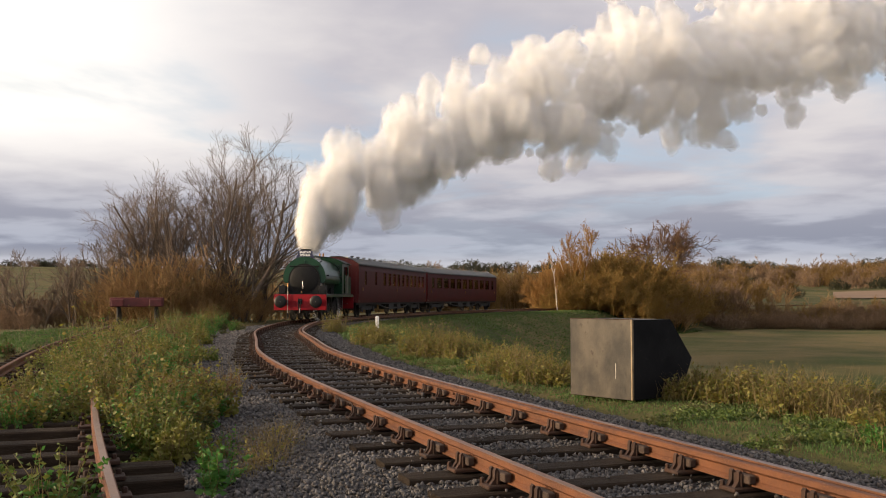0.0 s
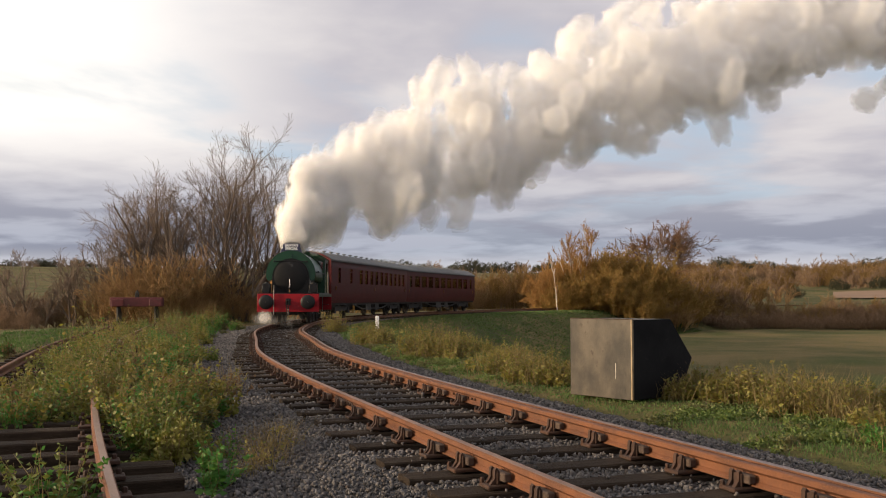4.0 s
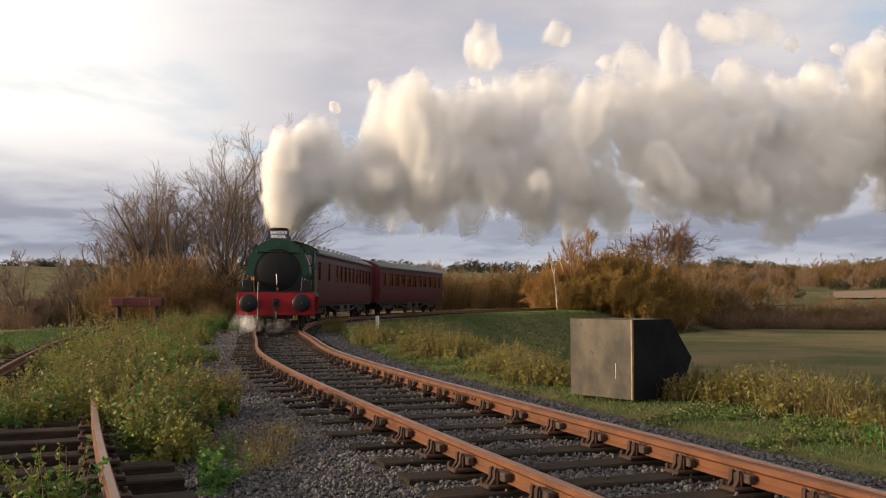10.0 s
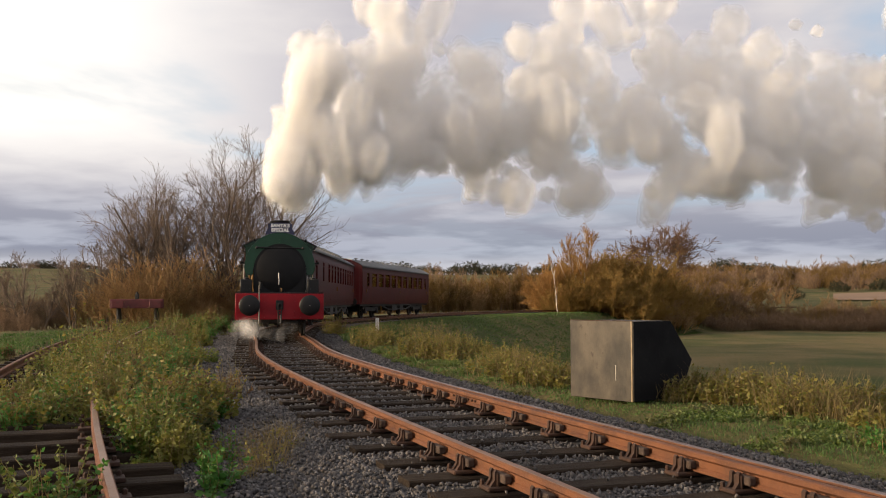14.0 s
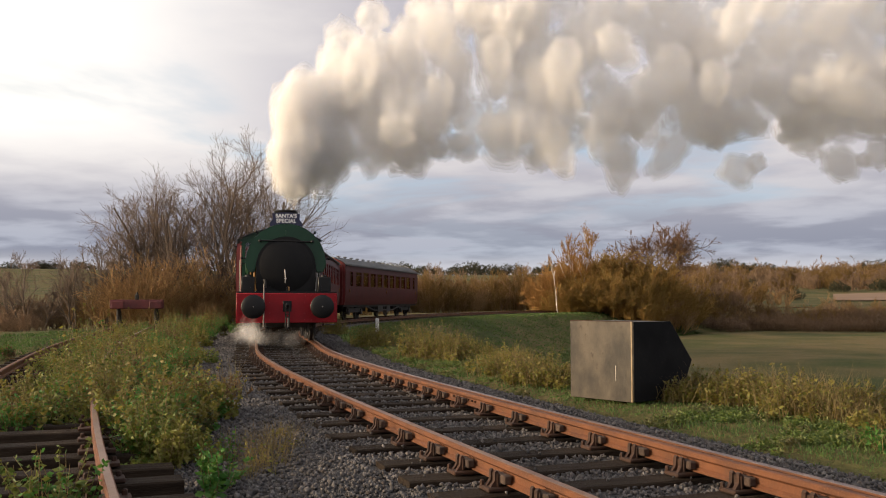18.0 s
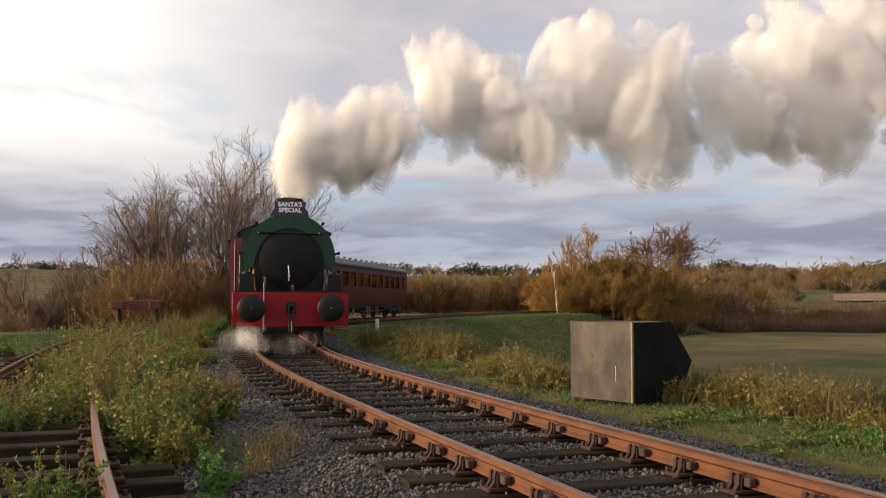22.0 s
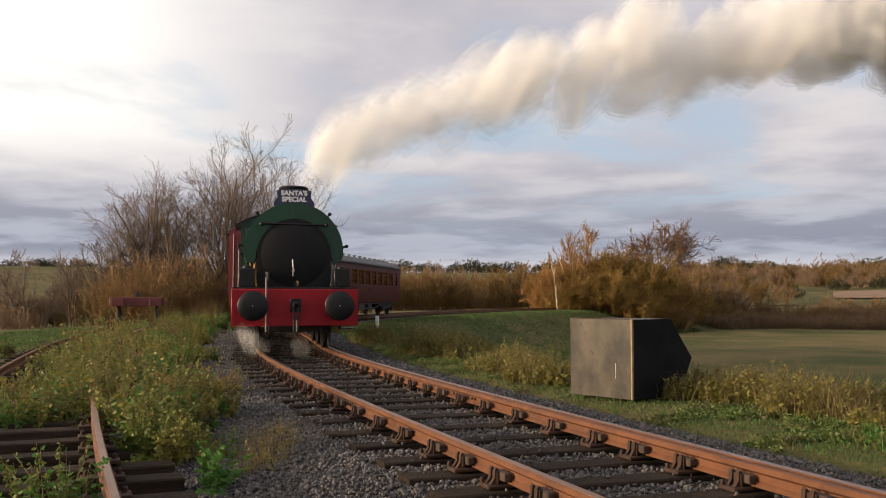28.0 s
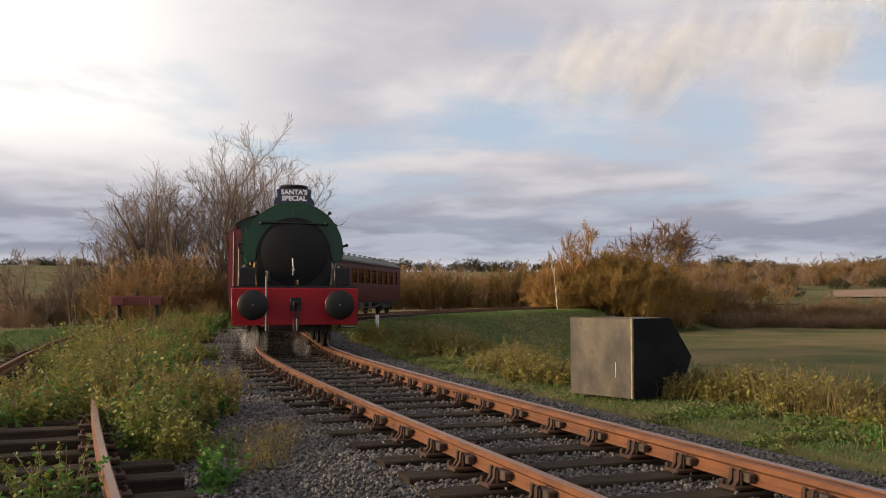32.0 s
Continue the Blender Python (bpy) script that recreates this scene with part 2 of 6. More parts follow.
def box(bm, x0, x1, y0, y1, z0, z1, bevel=0.0):
    vs = [bm.verts.new((x, y, z)) for x in (x0, x1) for y in (y0, y1) for z in (z0, z1)]
    fs = [bm.faces.new([vs[i] for i in f]) for f in ((0, 1, 3, 2), (4, 6, 7, 5), (0, 4, 5, 1), (2, 3, 7, 6), (0, 2, 6, 4), (1, 5, 7, 3))]
    if bevel:
        es = list({e for f in fs for e in f.edges})
        bmesh.ops.bevel(bm, geom=es, offset=bevel, segments=1, affect="EDGES")
    return vs


def loft(bm, rings, close=True, caps=True):
    """Skin a list of point rings."""
    rows = [[bm.verts.new(p) for p in r] for r in rings]
    n = len(rows[0])
    for a, b in zip(rows, rows[1:]):
        for i in range(n if close else n - 1):
            j = (i + 1) % n
            bm.faces.new((a[i], a[j], b[j], b[i]))
    if caps and close:
        bm.faces.new(rows[0][::-1])
        bm.faces.new(rows[-1])
    return rows


def pipe(bm, pts, r, n=8):
    """A round bar along a polyline; r is a number or one for each point."""
    pts = [Vector(p) for p in pts]
    rs = r if isinstance(r, (list, tuple)) else [r] * len(pts)
    rings = []
    for i, p in enumerate(pts):
        t = (pts[min(i + 1, len(pts) - 1)] - pts[max(i - 1, 0)]).normalized()
        a = t.cross(Vector((0, 0, 1)) if abs(t.z) < 0.9 else Vector((1, 0, 0))).normalized()
        b = t.cross(a)
        rings.append([p + (a * math.cos(2 * math.pi * k / n) + b * math.sin(2 * math.pi * k / n)) * rs[i] for k in range(n)])
    loft(bm, rings)


def turned(bm, profile, n=24, axis="z", at=(0, 0, 0)):
    """A body of revolution from (radius, height) pairs, about z or y."""
    rings = []
    for r, h in profile:
        ring = []
        for k in range(n):
            a = 2 * math.pi * k / n
            u, v = r * math.cos(a), r * math.sin(a)
            p = (u, v, h) if axis == "z" else ((u, h, v) if axis == "y" else (h, u, v))
            ring.append(Vector(p) + Vector(at))
        rings.append(ring)
    loft(bm, rings)


def prism(bm, outline, axis, a, b, bevel=0.0):
    """An outline drawn in the plane across an axis, pushed from a to b."""
    def place(u, v, w):
        return (w, u, v) if axis == "x" else ((u, w, v) if axis == "y" else (u, v, w))
    rows = loft(bm, [[place(u, v, w) for u, v in outline] for w in (a, b)])
    if bevel:
        es = [e for e in bm.edges if all(v in rows[0] for v in e.verts) or all(v in rows[1] for v in e.verts)]
        bmesh.ops.bevel(bm, geom=es, offset=bevel, segments=2, affect="EDGES")


def tubes(P, R, m=3):
    """Thin tapered bars: P (N, K, 3) points, R (N, K) radii. Returns vertices and quads."""
    P, R = np.asarray(P, float), np.asarray(R, float)
    N, K, _ = P.shape
    T = np.gradient(P, axis=1)
    T /= np.linalg.norm(T, axis=2, keepdims=True) + 1e-9
    ref = np.where(np.abs(T[..., 2:3]) < 0.9, np.array([0, 0, 1.0]), np.array([1.0, 0, 0]))
    A = np.cross(T, ref)
    A /= np.linalg.norm(A, axis=2, keepdims=True) + 1e-9
    B = np.cross(T, A)
    ang = 2 * np.pi * np.arange(m) / m
    V = P[:, :, None] + R[:, :, None, None] * (A[:, :, None] * np.cos(ang)[:, None] + B[:, :, None] * np.sin(ang)[:, None])
    idx = np.arange(N * K * m).reshape(N, K, m)
    nxt = np.roll(idx, -1, axis=2)
    F = np.stack([idx[:, :-1], nxt[:, :-1], nxt[:, 1:], idx[:, 1:]], -1).reshape(-1, 4)
    return V.reshape(-1, 3), F


def leaves(C, D, L, Wd, g):
    """Pointed leaves folded along the middle: C centres, D ways, L lengths, Wd widths. Two quads each."""
    N = len(C)
    D = D / (np.linalg.norm(D, axis=1, keepdims=True) + 1e-9)
    S = np.cross(D, g.normal(size=(N, 3)))
    S /= np.linalg.norm(S, axis=1, keepdims=True) + 1e-9
    U = np.cross(S, D)
    L, Wd = np.asarray(L)[:, None], np.asarray(Wd)[:, None]
    base, tip = C, C + D * L - U * L * 0.12
    mid = C + D * L * 0.45
    fold = mid - U * Wd * 0.25
    V = np.stack([base, mid + S * Wd, tip, mid - S * Wd, fold], 1).reshape(-1, 3)
    i = np.arange(N)[:, None] * 5
    F = np.concatenate([i + [0, 4, 2, 1], i + [0, 3, 2, 4]], 0)
    return V, F


def merged(pairs):
    """One vertex and face array from several."""
    V, F, k = [], [], 0
    for v, f in pairs:
        V.append(v)
        F.append(f + k)
        k += len(v)
    return np.concatenate(V), np.concatenate(F)


def smooth01(v):
    v = np.clip(v, 0, 1)
    return v * v * (3 - 2 * v)


# ---- the lines of the tracks ----
class Line:
    """A smooth level curve through a few points, by its length s."""

    def __init__(self, pts):
        p = np.array(pts, float)
        u = np.concatenate([[0], np.cumsum(np.linalg.norm(np.diff(p, axis=0), axis=1))])
        n = len(u)
        h = np.diff(u)
        A = np.eye(n)
        rhs = np.zeros((n, 2))
        for i in range(1, n - 1):
            A[i, i - 1:i + 2] = h[i - 1], 2 * (h[i - 1] + h[i]), h[i]
            rhs[i] = 6 * ((p[i + 1] - p[i]) / h[i] - (p[i] - p[i - 1]) / h[i - 1])
        M = np.linalg.solve(A, rhs)
        q = np.linspace(0, u[-1], 1500)
        i = np.clip(np.searchsorted(u, q) - 1, 0, n - 2)
        a, b, hh = (u[i + 1] - q)[:, None], (q - u[i])[:, None], h[i][:, None]
        self.xy = (M[i] * a ** 3 + M[i + 1] * b ** 3) / (6 * hh) + (p[i] / hh - M[i] * hh / 6) * a + (p[i + 1] / hh - M[i + 1] * hh / 6) * b
        self.s = np.concatenate([[0], np.cumsum(np.linalg.norm(np.diff(self.xy, axis=0), axis=1))])
        self.way = np.gradient(self.xy, self.s, axis=0)

    def at(self, s, off=0.0):
        x, y = np.interp(s, self.s, self.xy[:, 0]), np.interp(s, self.s, self.xy[:, 1])
        tx, ty = np.interp(s, self.s, self.way[:, 0]), np.interp(s, self.s, self.way[:, 1])
        k = np.hypot(tx, ty)
        return x + off * ty / k, y - off * tx / k, np.arctan2(-tx, ty)

    def s_of_y(self, y):
        return float(np.interp(y, self.xy[:, 1], self.s))

    def offset(self, X, Y):
        """Signed distance of many points, positive to the east (right) of the line, and the s beside them."""
        d, sgn, ss = np.full(X.shape, 1e9), np.zeros(X.shape), np.zeros(X.shape)
        for k in range(0, len(self.s), 12):
            dx, dy = X - self.xy[k, 0], Y - self.xy[k, 1]
            r = np.hypot(dx, dy)
            side = dx * self.way[k, 1] - dy * self.way[k, 0]
            better = r < d
            d, sgn, ss = np.where(better, r, d), np.where(better, np.sign(side), sgn), np.where(better, self.s[k], ss)
        return d * sgn, ss


MAIN = Line([(10.6, -20), (4.8, -3.5), (1.37, 5.92), (0.07, 9.44), (-1.18, 12.98), (-2.34, 16.55), (-3.35, 20.2), (-4.37, 25), (-5.64, 31), (-6.48, 38),
             (-6.88, 45), (-6.32, 52), (-4.5, 61), (-2.5, 70), (0.5, 78.5), (4.0, 87), (8.5, 95.5), (15, 106), (24, 118), (40, 134), (75, 160)])
SIDING = Line([(0.9, -6), (-0.6, 0.0), (-2.6, 5.0), (-4.75, 10.3), (-6.65, 15.6), (-9.05, 23), (-10.6, 28.6), (-14.4, 43.4)])
GROUND = -0.24


# ---- ground ----
def height(X, Y):
    o, s = MAIN.offset(X, Y)
    r = np.hypot(X, Y)
    fall = -2.5 * smooth01((o - 4.3) / 7.5)
    left = -0.5 * smooth01((-o - 10) / 10) * (Y < 400)
    rise = 17 * smooth01((r - 125) / 470) + 4 * smooth01((r - 500) / 1500)
    rise = rise + 2.0 * smooth01((-X - 20) / 40) * smooth01((r - 60) / 60)
    so, _ = SIDING.offset(X, Y)
    fall = fall - 0.16 * smooth01((1.9 - np.abs(so)) / 0.5) * (Y < 44)
    roll = 0.10 * np.sin(X * 0.31 + 1.0) * np.sin(Y * 0.23) * smooth01((np.abs(o) - 3.0) / 4)
    cut = -0.2 * smooth01((o + 3.4) / 0.6) * smooth01((2.5 - o) / 0.5) * (Y < 200)
    return GROUND + fall + left + rise + roll + cut


def ground():
    u = np.linspace(-1, 1, 260)
    xs = np.sinh(u * 6.2) * 2600 / np.sinh(6.2) - 2.0
    v = np.linspace(0, 1, 260)
    ys = np.sinh(v * 5.6 - 0.9) / np.sinh(4.7) * 2700 + 8
    X, Y = np.meshgrid(xs, ys)
    V = np.stack([X, Y, height(X, Y)], -1).reshape(-1, 3)
    n, k = X.shape
    i = np.arange(n * k).reshape(n, k)
    F = np.stack([i[:-1, :-1], i[:-1, 1:], i[1:, 1:], i[1:, :-1]], -1).reshape(-1, 4)
    ob = new("ground", array_mesh("ground", V, F, GRASS_GROUND, True))
    tagged(ob, "rough green grass ground rising to far farmland fields", "ground", kind="structure")


ground()


# ---- the running line ----
def rail_outline(scale=1.0):
    """Bullhead rail, 145 mm high, head and foot alike, top at z = 0."""
    half = [(0.0, 0.0), (0.024, 0.0), (0.034, -0.008), (0.035, -0.036), (0.020, -0.048), (0.010, -0.056), (0.010, -0.104), (0.024, -0.114), (0.031, -0.122), (0.030, -0.140), (0.022, -0.145)]
    return [(x, z) for x, z in half] + [(-x, z) for x, z in half[:0:-1]]


def sweep(line, off, s0, s1, step, outline, z=0.0):
    bm = bmesh.new()
    rings = []
    n = max(2, int((s1 - s0) / step))
    for k in range(n + 1):
        x, y, a = line.at(s0 + (s1 - s0) * k / n, off)
        ca, sa = math.cos(a), math.sin(a)
        rings.append([(x + u * ca, y + u * sa, z + w) for u, w in outline])
    loft(bm, rings)
    return bm


def stone_mesh(pts, sizes, g):
    """Rough broken stones: squashed, twisted eight-cornered lumps."""
    N = len(pts)
    base = np.array([(-1, -1, -1), (1, -1, -1), (1, 1, -1), (-1, 1, -1), (-.7, -.6, 1), (.7, -.8, 1), (.8, .7, 1), (-.6, .8, 1)], float) * 0.6
    V = base[None] * (1 + g.uniform(-0.5, 0.45, (N, 8, 3)))
    V *= g.uniform(0.6, 1.25, (N, 1, 3)) * sizes[:, None, None]
    q = g.normal(size=(N, 4))
    q /= np.linalg.norm(q, axis=1, keepdims=True)
    w, x, y, z = q.T
    Rm = np.stack([1 - 2 * (y * y + z * z), 2 * (x * y - z * w), 2 * (x * z + y * w), 2 * (x * y + z * w), 1 - 2 * (x * x + z * z), 2 * (y * z - x * w),
                   2 * (x * z - y * w), 2 * (y * z + x * w), 1 - 2 * (x * x + y * y)], -1).reshape(N, 3, 3)
    V = np.einsum("nij,nkj->nki", Rm, V) + pts[:, None]
    f = np.array([(0, 3, 2, 1), (4, 5, 6, 7), (0, 1, 5, 4), (1, 2, 6, 5), (2, 3, 7, 6), (3, 0, 4, 7)])
    F = (np.arange(N)[:, None, None] * 8 + f[None]).reshape(-1, 4)
    return V.reshape(-1, 3), F


SLEEPER_TOP = -0.175     # below the rail top
CHAIR_Z = SLEEPER_TOP


def chair_meshes():
    """Cast-iron rail chair with two jaws, and the key that wedges the rail. The key side is -x."""
    bm = bmesh.new()
    box(bm, -0.18, 0.17, -0.085, 0.085, 0, 0.03, 0.008)
    # the inner jaw hugs the web; the outer one stands off to hold the key
    for sgn, x0, x1 in ((-1, 0.088, 0.120), (1, 0.036, 0.072)):
        prism(bm, [(sgn * x0, 0.122), (sgn * (x0 + 0.016), 0.142), (sgn * (x1 - 0.004), 0.128), (sgn * x1, 0.07), (sgn * (x1 + 0.03), 0.03), (sgn * x0, 0.03)], "y", -0.052, -0.018)
        prism(bm, [(sgn * x0, 0.122), (sgn * (x0 + 0.016), 0.142), (sgn * (x1 - 0.004), 0.128), (sgn * x1, 0.07), (sgn * (x1 + 0.03), 0.03), (sgn * x0, 0.03)], "y", 0.018, 0.052)
        box(bm, min(sgn * x0, sgn * (x0 + 0.018)), max(sgn * x0, sgn * (x0 + 0.018)), -0.06, 0.06, 0.03, 0.118, 0.004)
    for x in (-0.165, 0.165):
        turned(bm, [(0.018, 0.03), (0.018, 0.055), (0.012, 0.065)], 6, at=(x, 0.06 if x < 0 else -0.06, 0))
    me = bpy.data.meshes.new("chair")
    bmesh.ops.recalc_face_normals(bm, faces=bm.faces)
    bm.to_mesh(me)
    bm.free()
    me.materials.append(CHAIR_IRON)
    bm = bmesh.new()
    box(bm, -0.086, -0.030, -0.115, 0.10, 0.055, 0.115, 0.008)
    kme = bpy.data.meshes.new("key")
    bm.to_mesh(kme)
    bm.free()
    kme.materials.append(KEY_WOOD)
    return me, kme


CHAIR_ME, KEY_ME = chair_meshes()


def sleeper_mesh(length=2.6, thick=0.127, seed=1):
    g = np.random.default_rng(seed)
    bm = bmesh.new()
    rings = []
    for k in range(6):
        x = -length / 2 + length * k / 5
        w, t = 0.127 + g.uniform(-0.006, 0.006), g.uniform(-0.008, 0.004)
        rings.append([(x, -w, -thick), (x, w, -thick), (x, w, -0.012 + t), (x, w - 0.012, t), (x, -w + 0.012, t), (x, -w, -0.012 + t)])
    loft(bm, rings)
    me = bpy.data.meshes.new("sleeper")
    bmesh.ops.recalc_face_normals(bm, faces=bm.faces)
    bm.to_mesh(me)
    bm.free()
    me.materials.append(SLEEPER)
    return me


SLEEPER_MES = [sleeper_mesh(2.55 + 0.04 * (k % 3), seed=k) for k in range(5)]
S0 = MAIN.s_of_y(5.92)
CHECK = 0.735


def running_line():
    track = empty("main_track", "rusty bullhead rails curving on timber sleepers in grey ballast", "railway track", kind="structure")
    for off in (-0.7525, 0.845):
        rail = part("rail", sweep(MAIN, off, 1.0, MAIN.s[-1] - 1, 0.6, rail_outline()), RUST, track, smooth=True)
        # worn running surface
        part("running_surface", sweep(MAIN, off, 1.0, 120.0, 0.6, [(-0.029, 0.0), (0.029, 0.0), (0.028, 0.003), (-0.028, 0.003)]), RAIL_TOP if off < 0 else WORN_TOP, rail)
    # check rail on the inside of the curve, a flangeway off the running rail
    part("check_rail", sweep(MAIN, CHECK, 1.0, 70.0, 0.6, rail_outline()), RUST, track, "rust-orange check rail beside the inner running rail", smooth=True)
    gaps = [0.64, 0.63, 0.64, 0.79, 0.82, 0.87, 0.79, 0.70, 0.61, 0.68, 0.66, 0.66, 0.75, 0.81, 0.80, 0.78, 0.75, 0.75]
    spots = [S0]
    for gp in gaps:
        spots.append(spots[-1] + gp)
    while spots[-1] < 118:
        spots.append(spots[-1] + 0.755 + rng.uniform(-0.03, 0.03))
    k = S0 - 0.68
    while k > 8:
        spots.append(k)
        k -= 0.72
    spots.sort()
    for n, s in enumerate(spots):
        x, y, a = MAIN.at(s)
        tw = rng.uniform(-0.018, 0.018)
        m = pose(x + rng.uniform(-.02, .02), y, SLEEPER_TOP + rng.uniform(-0.008, 0.004), 0, 0, math.degrees(a + tw))
        join("sleeper", SLEEPER_MES[n % 5], track, m=m)
        if n < 140:
            for off in (-0.7525, CHECK):
                x, y, a = MAIN.at(s, off)
                ch = join("chair", CHAIR_ME, track, m=pose(x, y, CHAIR_Z, 0, 0, math.degrees(a)))
                join("key", KEY_ME, ch, m=pose(0, rng.uniform(-0.025, 0.025), 0))
    # fishplates at the joints
    for s in (S0 + 5.0, S0 + 5.4, S0 - 4.0):
        for off in (-0.7525, 0.7525):
            x, y, a = MAIN.at(s, off)
            bm = bmesh.new()
            for sg in (-1, 1):
                box(bm, sg * 0.012 - 0.012 * (sg < 0), sg * 0.012 + 0.012 * (sg > 0), -0.22, 0.22, -0.105, -0.052, 0.003)
                for yy in (-0.16, -0.06, 0.06, 0.16):
                    pipe(bm, [(sg * 0.02, yy, -0.078), (sg * 0.045, yy, -0.078)], 0.014, 6)
            fp = part("fishplate", bm, CHAIR_IRON, track)
            fp.matrix_basis = pose(x, y, 0, 0, 0, math.degrees(a))
    # ballast
    prof = [(-3.2, -0.34), (-1.75, -0.235), (-0.7, -0.225), (0, -0.22), (0.7, -0.225), (1.9, -0.235), (2.6, -0.36), (2.6, -0.6), (-3.2, -0.6)]
    # the far stretch of bed is coloured dark for the shade along it
    far_bed = part("cinder_bed", sweep(MAIN, 0, 84.0, MAIN.s[-1] - 1, 0.8, prof), FAR_BED, None)
    tagged(far_bed, "ballast bed under the far curve of the rails, shade put into its dark colour", "ballast", kind="structure")
    bed = part("ballast_bed", sweep(MAIN, 0, 1.0, 83.99, 0.8, prof), BALLAST_BED, None)
    tagged(bed, "bed of grey crushed stone under the rails", "ballast", kind="structure")
    g = np.random.default_rng(3)
    P, Z = [], []
    for s_a, s_b, dens, size in ((S0 - 2, S0 + 5, 1000, 0.0185), (S0 + 5, S0 + 12, 560, 0.023), (S0 + 12, S0 + 24, 330, 0.027), (S0 + 24, S0 + 42, 130, 0.036)):
        n = int((s_b - s_a) * 5.0 * dens)
        s, o = g.uniform(s_a, s_b, n), g.uniform(-3.1, 2.5, n)
        keep = (np.abs(np.abs(o) - 0.7525) > 0.06)
        s, o = s[keep], o[keep]
        x, y, _ = MAIN.at(s, o)
        z = np.interp(o, [-3.2, -1.75, -0.7, 0, 0.7, 1.9, 2.6], [-0.34, -0.235, -0.225, -0.22, -0.225, -0.235, -0.36])
        # stones lie lower on the sleepers' backs, so that the timbers show
        near = np.abs(s[:, None] - np.array(spots)[None]).min(1)
        on = (near < 0.135) & (np.abs(o) < 1.33)
        drop = on & (g.random(len(s)) < 0.975)
        P.append(np.stack([x, y, z + np.where(on, 0.055, g.uniform(-0.008, 0.022, len(s)))], -1)[~drop])
        Z.append((size * g.uniform(0.6, 1.35, len(s)))[~drop])
    V, F = stone_mesh(np.concatenate(P), np.concatenate(Z), g)
    ob = new("ballast_stones", array_mesh("ballast_stones", V, F, STONE))
    tagged(ob, "loose grey crushed stones between and beside the sleepers", "ballast", kind="stuff")


running_line()


# ---- the overgrown siding ----
def plate_mesh():
    """Low iron plate with two bolts."""
    bm = bmesh.new()
    box(bm, -0.15, 0.15, -0.085, 0.085, 0, 0.032, 0.006)
    for x in (-0.11, 0.11):
        turned(bm, [(0.02, 0.03), (0.02, 0.06), (0.012, 0.07)], 6, at=(x, 0.03, 0))
    me = bpy.data.meshes.new("baseplate")
    bmesh.ops.recalc_face_normals(bm, faces=bm.faces)
    bm.to_mesh(me)
    bm.free()
    me.materials.append(CHAIR_IRON)
    return me


PLATE_ME = plate_mesh()
OLD_SLEEPERS = [sleeper_mesh(2.6, 0.20, seed=20 + k) for k in range(4)]


def siding():
    track = empty("siding_track", "disused overgrown siding with rusty rails and bare timber sleepers", "railway track", kind="structure")
    for off in (-0.7525, 0.7525):
        rail = part("rail", sweep(SIDING, off, 0.5, SIDING.s[-1] - 0.3, 0.5, rail_outline()), RUST, track, smooth=True)
        if off < 0:
            continue
        part("running_surface", sweep(SIDING, off, 0.5, SIDING.s[-1] - 0.3, 0.5, [(-0.024, 0.0), (0.024, 0.0), (0.024, 0.002), (-0.024, 0.002)]), RAIL_TOP, rail)
    bed = part("siding_bed", sweep(SIDING, 0, 0.5, SIDING.s[-1] - 0.3, 0.8, [(-1.75, -0.40), (-1.2, -0.38), (0, -0.37), (1.2, -0.38), (1.75, -0.40), (1.75, -0.6), (-1.75, -0.6)]), SOIL, None)
    tagged(bed, "dark earthy old ballast under the siding", "ballast", kind="structure")
    s = 3.0
    n = 0
    while s < SIDING.s[-1] - 0.5:
        x, y, a = SIDING.at(s)
        join("sleeper", OLD_SLEEPERS[n % 4], track, m=pose(x, y, SLEEPER_TOP + rng.uniform(-0.01, 0.01), 0, rng.uniform(-0.6, 0.6), math.degrees(a) + rng.uniform(-1.5, 1.5)))
        for off in (-0.7525, 0.7525):
            x, y, a = SIDING.at(s, off)
            join("baseplate", PLATE_ME, track, m=pose(x, y, CHAIR_Z, 0, 0, math.degrees(a)))
        s += 0.70 + rng.uniform(-0.04, 0.06)
        n += 1


siding()


def buffer_stop():
    x, y, a = SIDING.at(SIDING.s[-1])
    ob = empty("buffer_stop", "dark red timber buffer stop on steel posts at the siding end", "buffer stop", m=pose(x - 0.26, y, -0.05, 0, 0, math.degrees(a) - 4))
    bm = bmesh.new()
    box(bm, -1.22, 1.22, -0.18, 0.16, 0.76, 1.20, 0.03)
    part("beam", bm, STOP_RED, ob)
    for sx in (-0.87, 0.87):
        bm = bmesh.new()
        box(bm, sx - 0.28, sx + 0.28, -0.24, -0.18, 0.78, 1.12, 0.02)
        part("buffer_block", bm, STOP_RED, ob)
        bm = bmesh.new()
        pipe(bm, [(sx, 0.05, -0.4), (sx, 0.05, 0.8), (sx, 0.0, 1.15)], 0.075, 8)
        pipe(bm, [(sx, 1.4, -0.35), (sx, 0.7, 0.4), (sx, 0.1, 1.0)], 0.07, 8)
        part("post", bm, GRIME, ob)
    bm = bmesh.new()
    box(bm, -0.09, 0.09, -0.09, 0.09, 1.20, 1.44, 0.02)
    turned(bm, [(0.07, 1.44), (0.05, 1.5), (0.02, 1.55)], 12)
    part("lamp", bm, GRIME, ob, "small dark lamp housing on the beam")


buffer_stop()


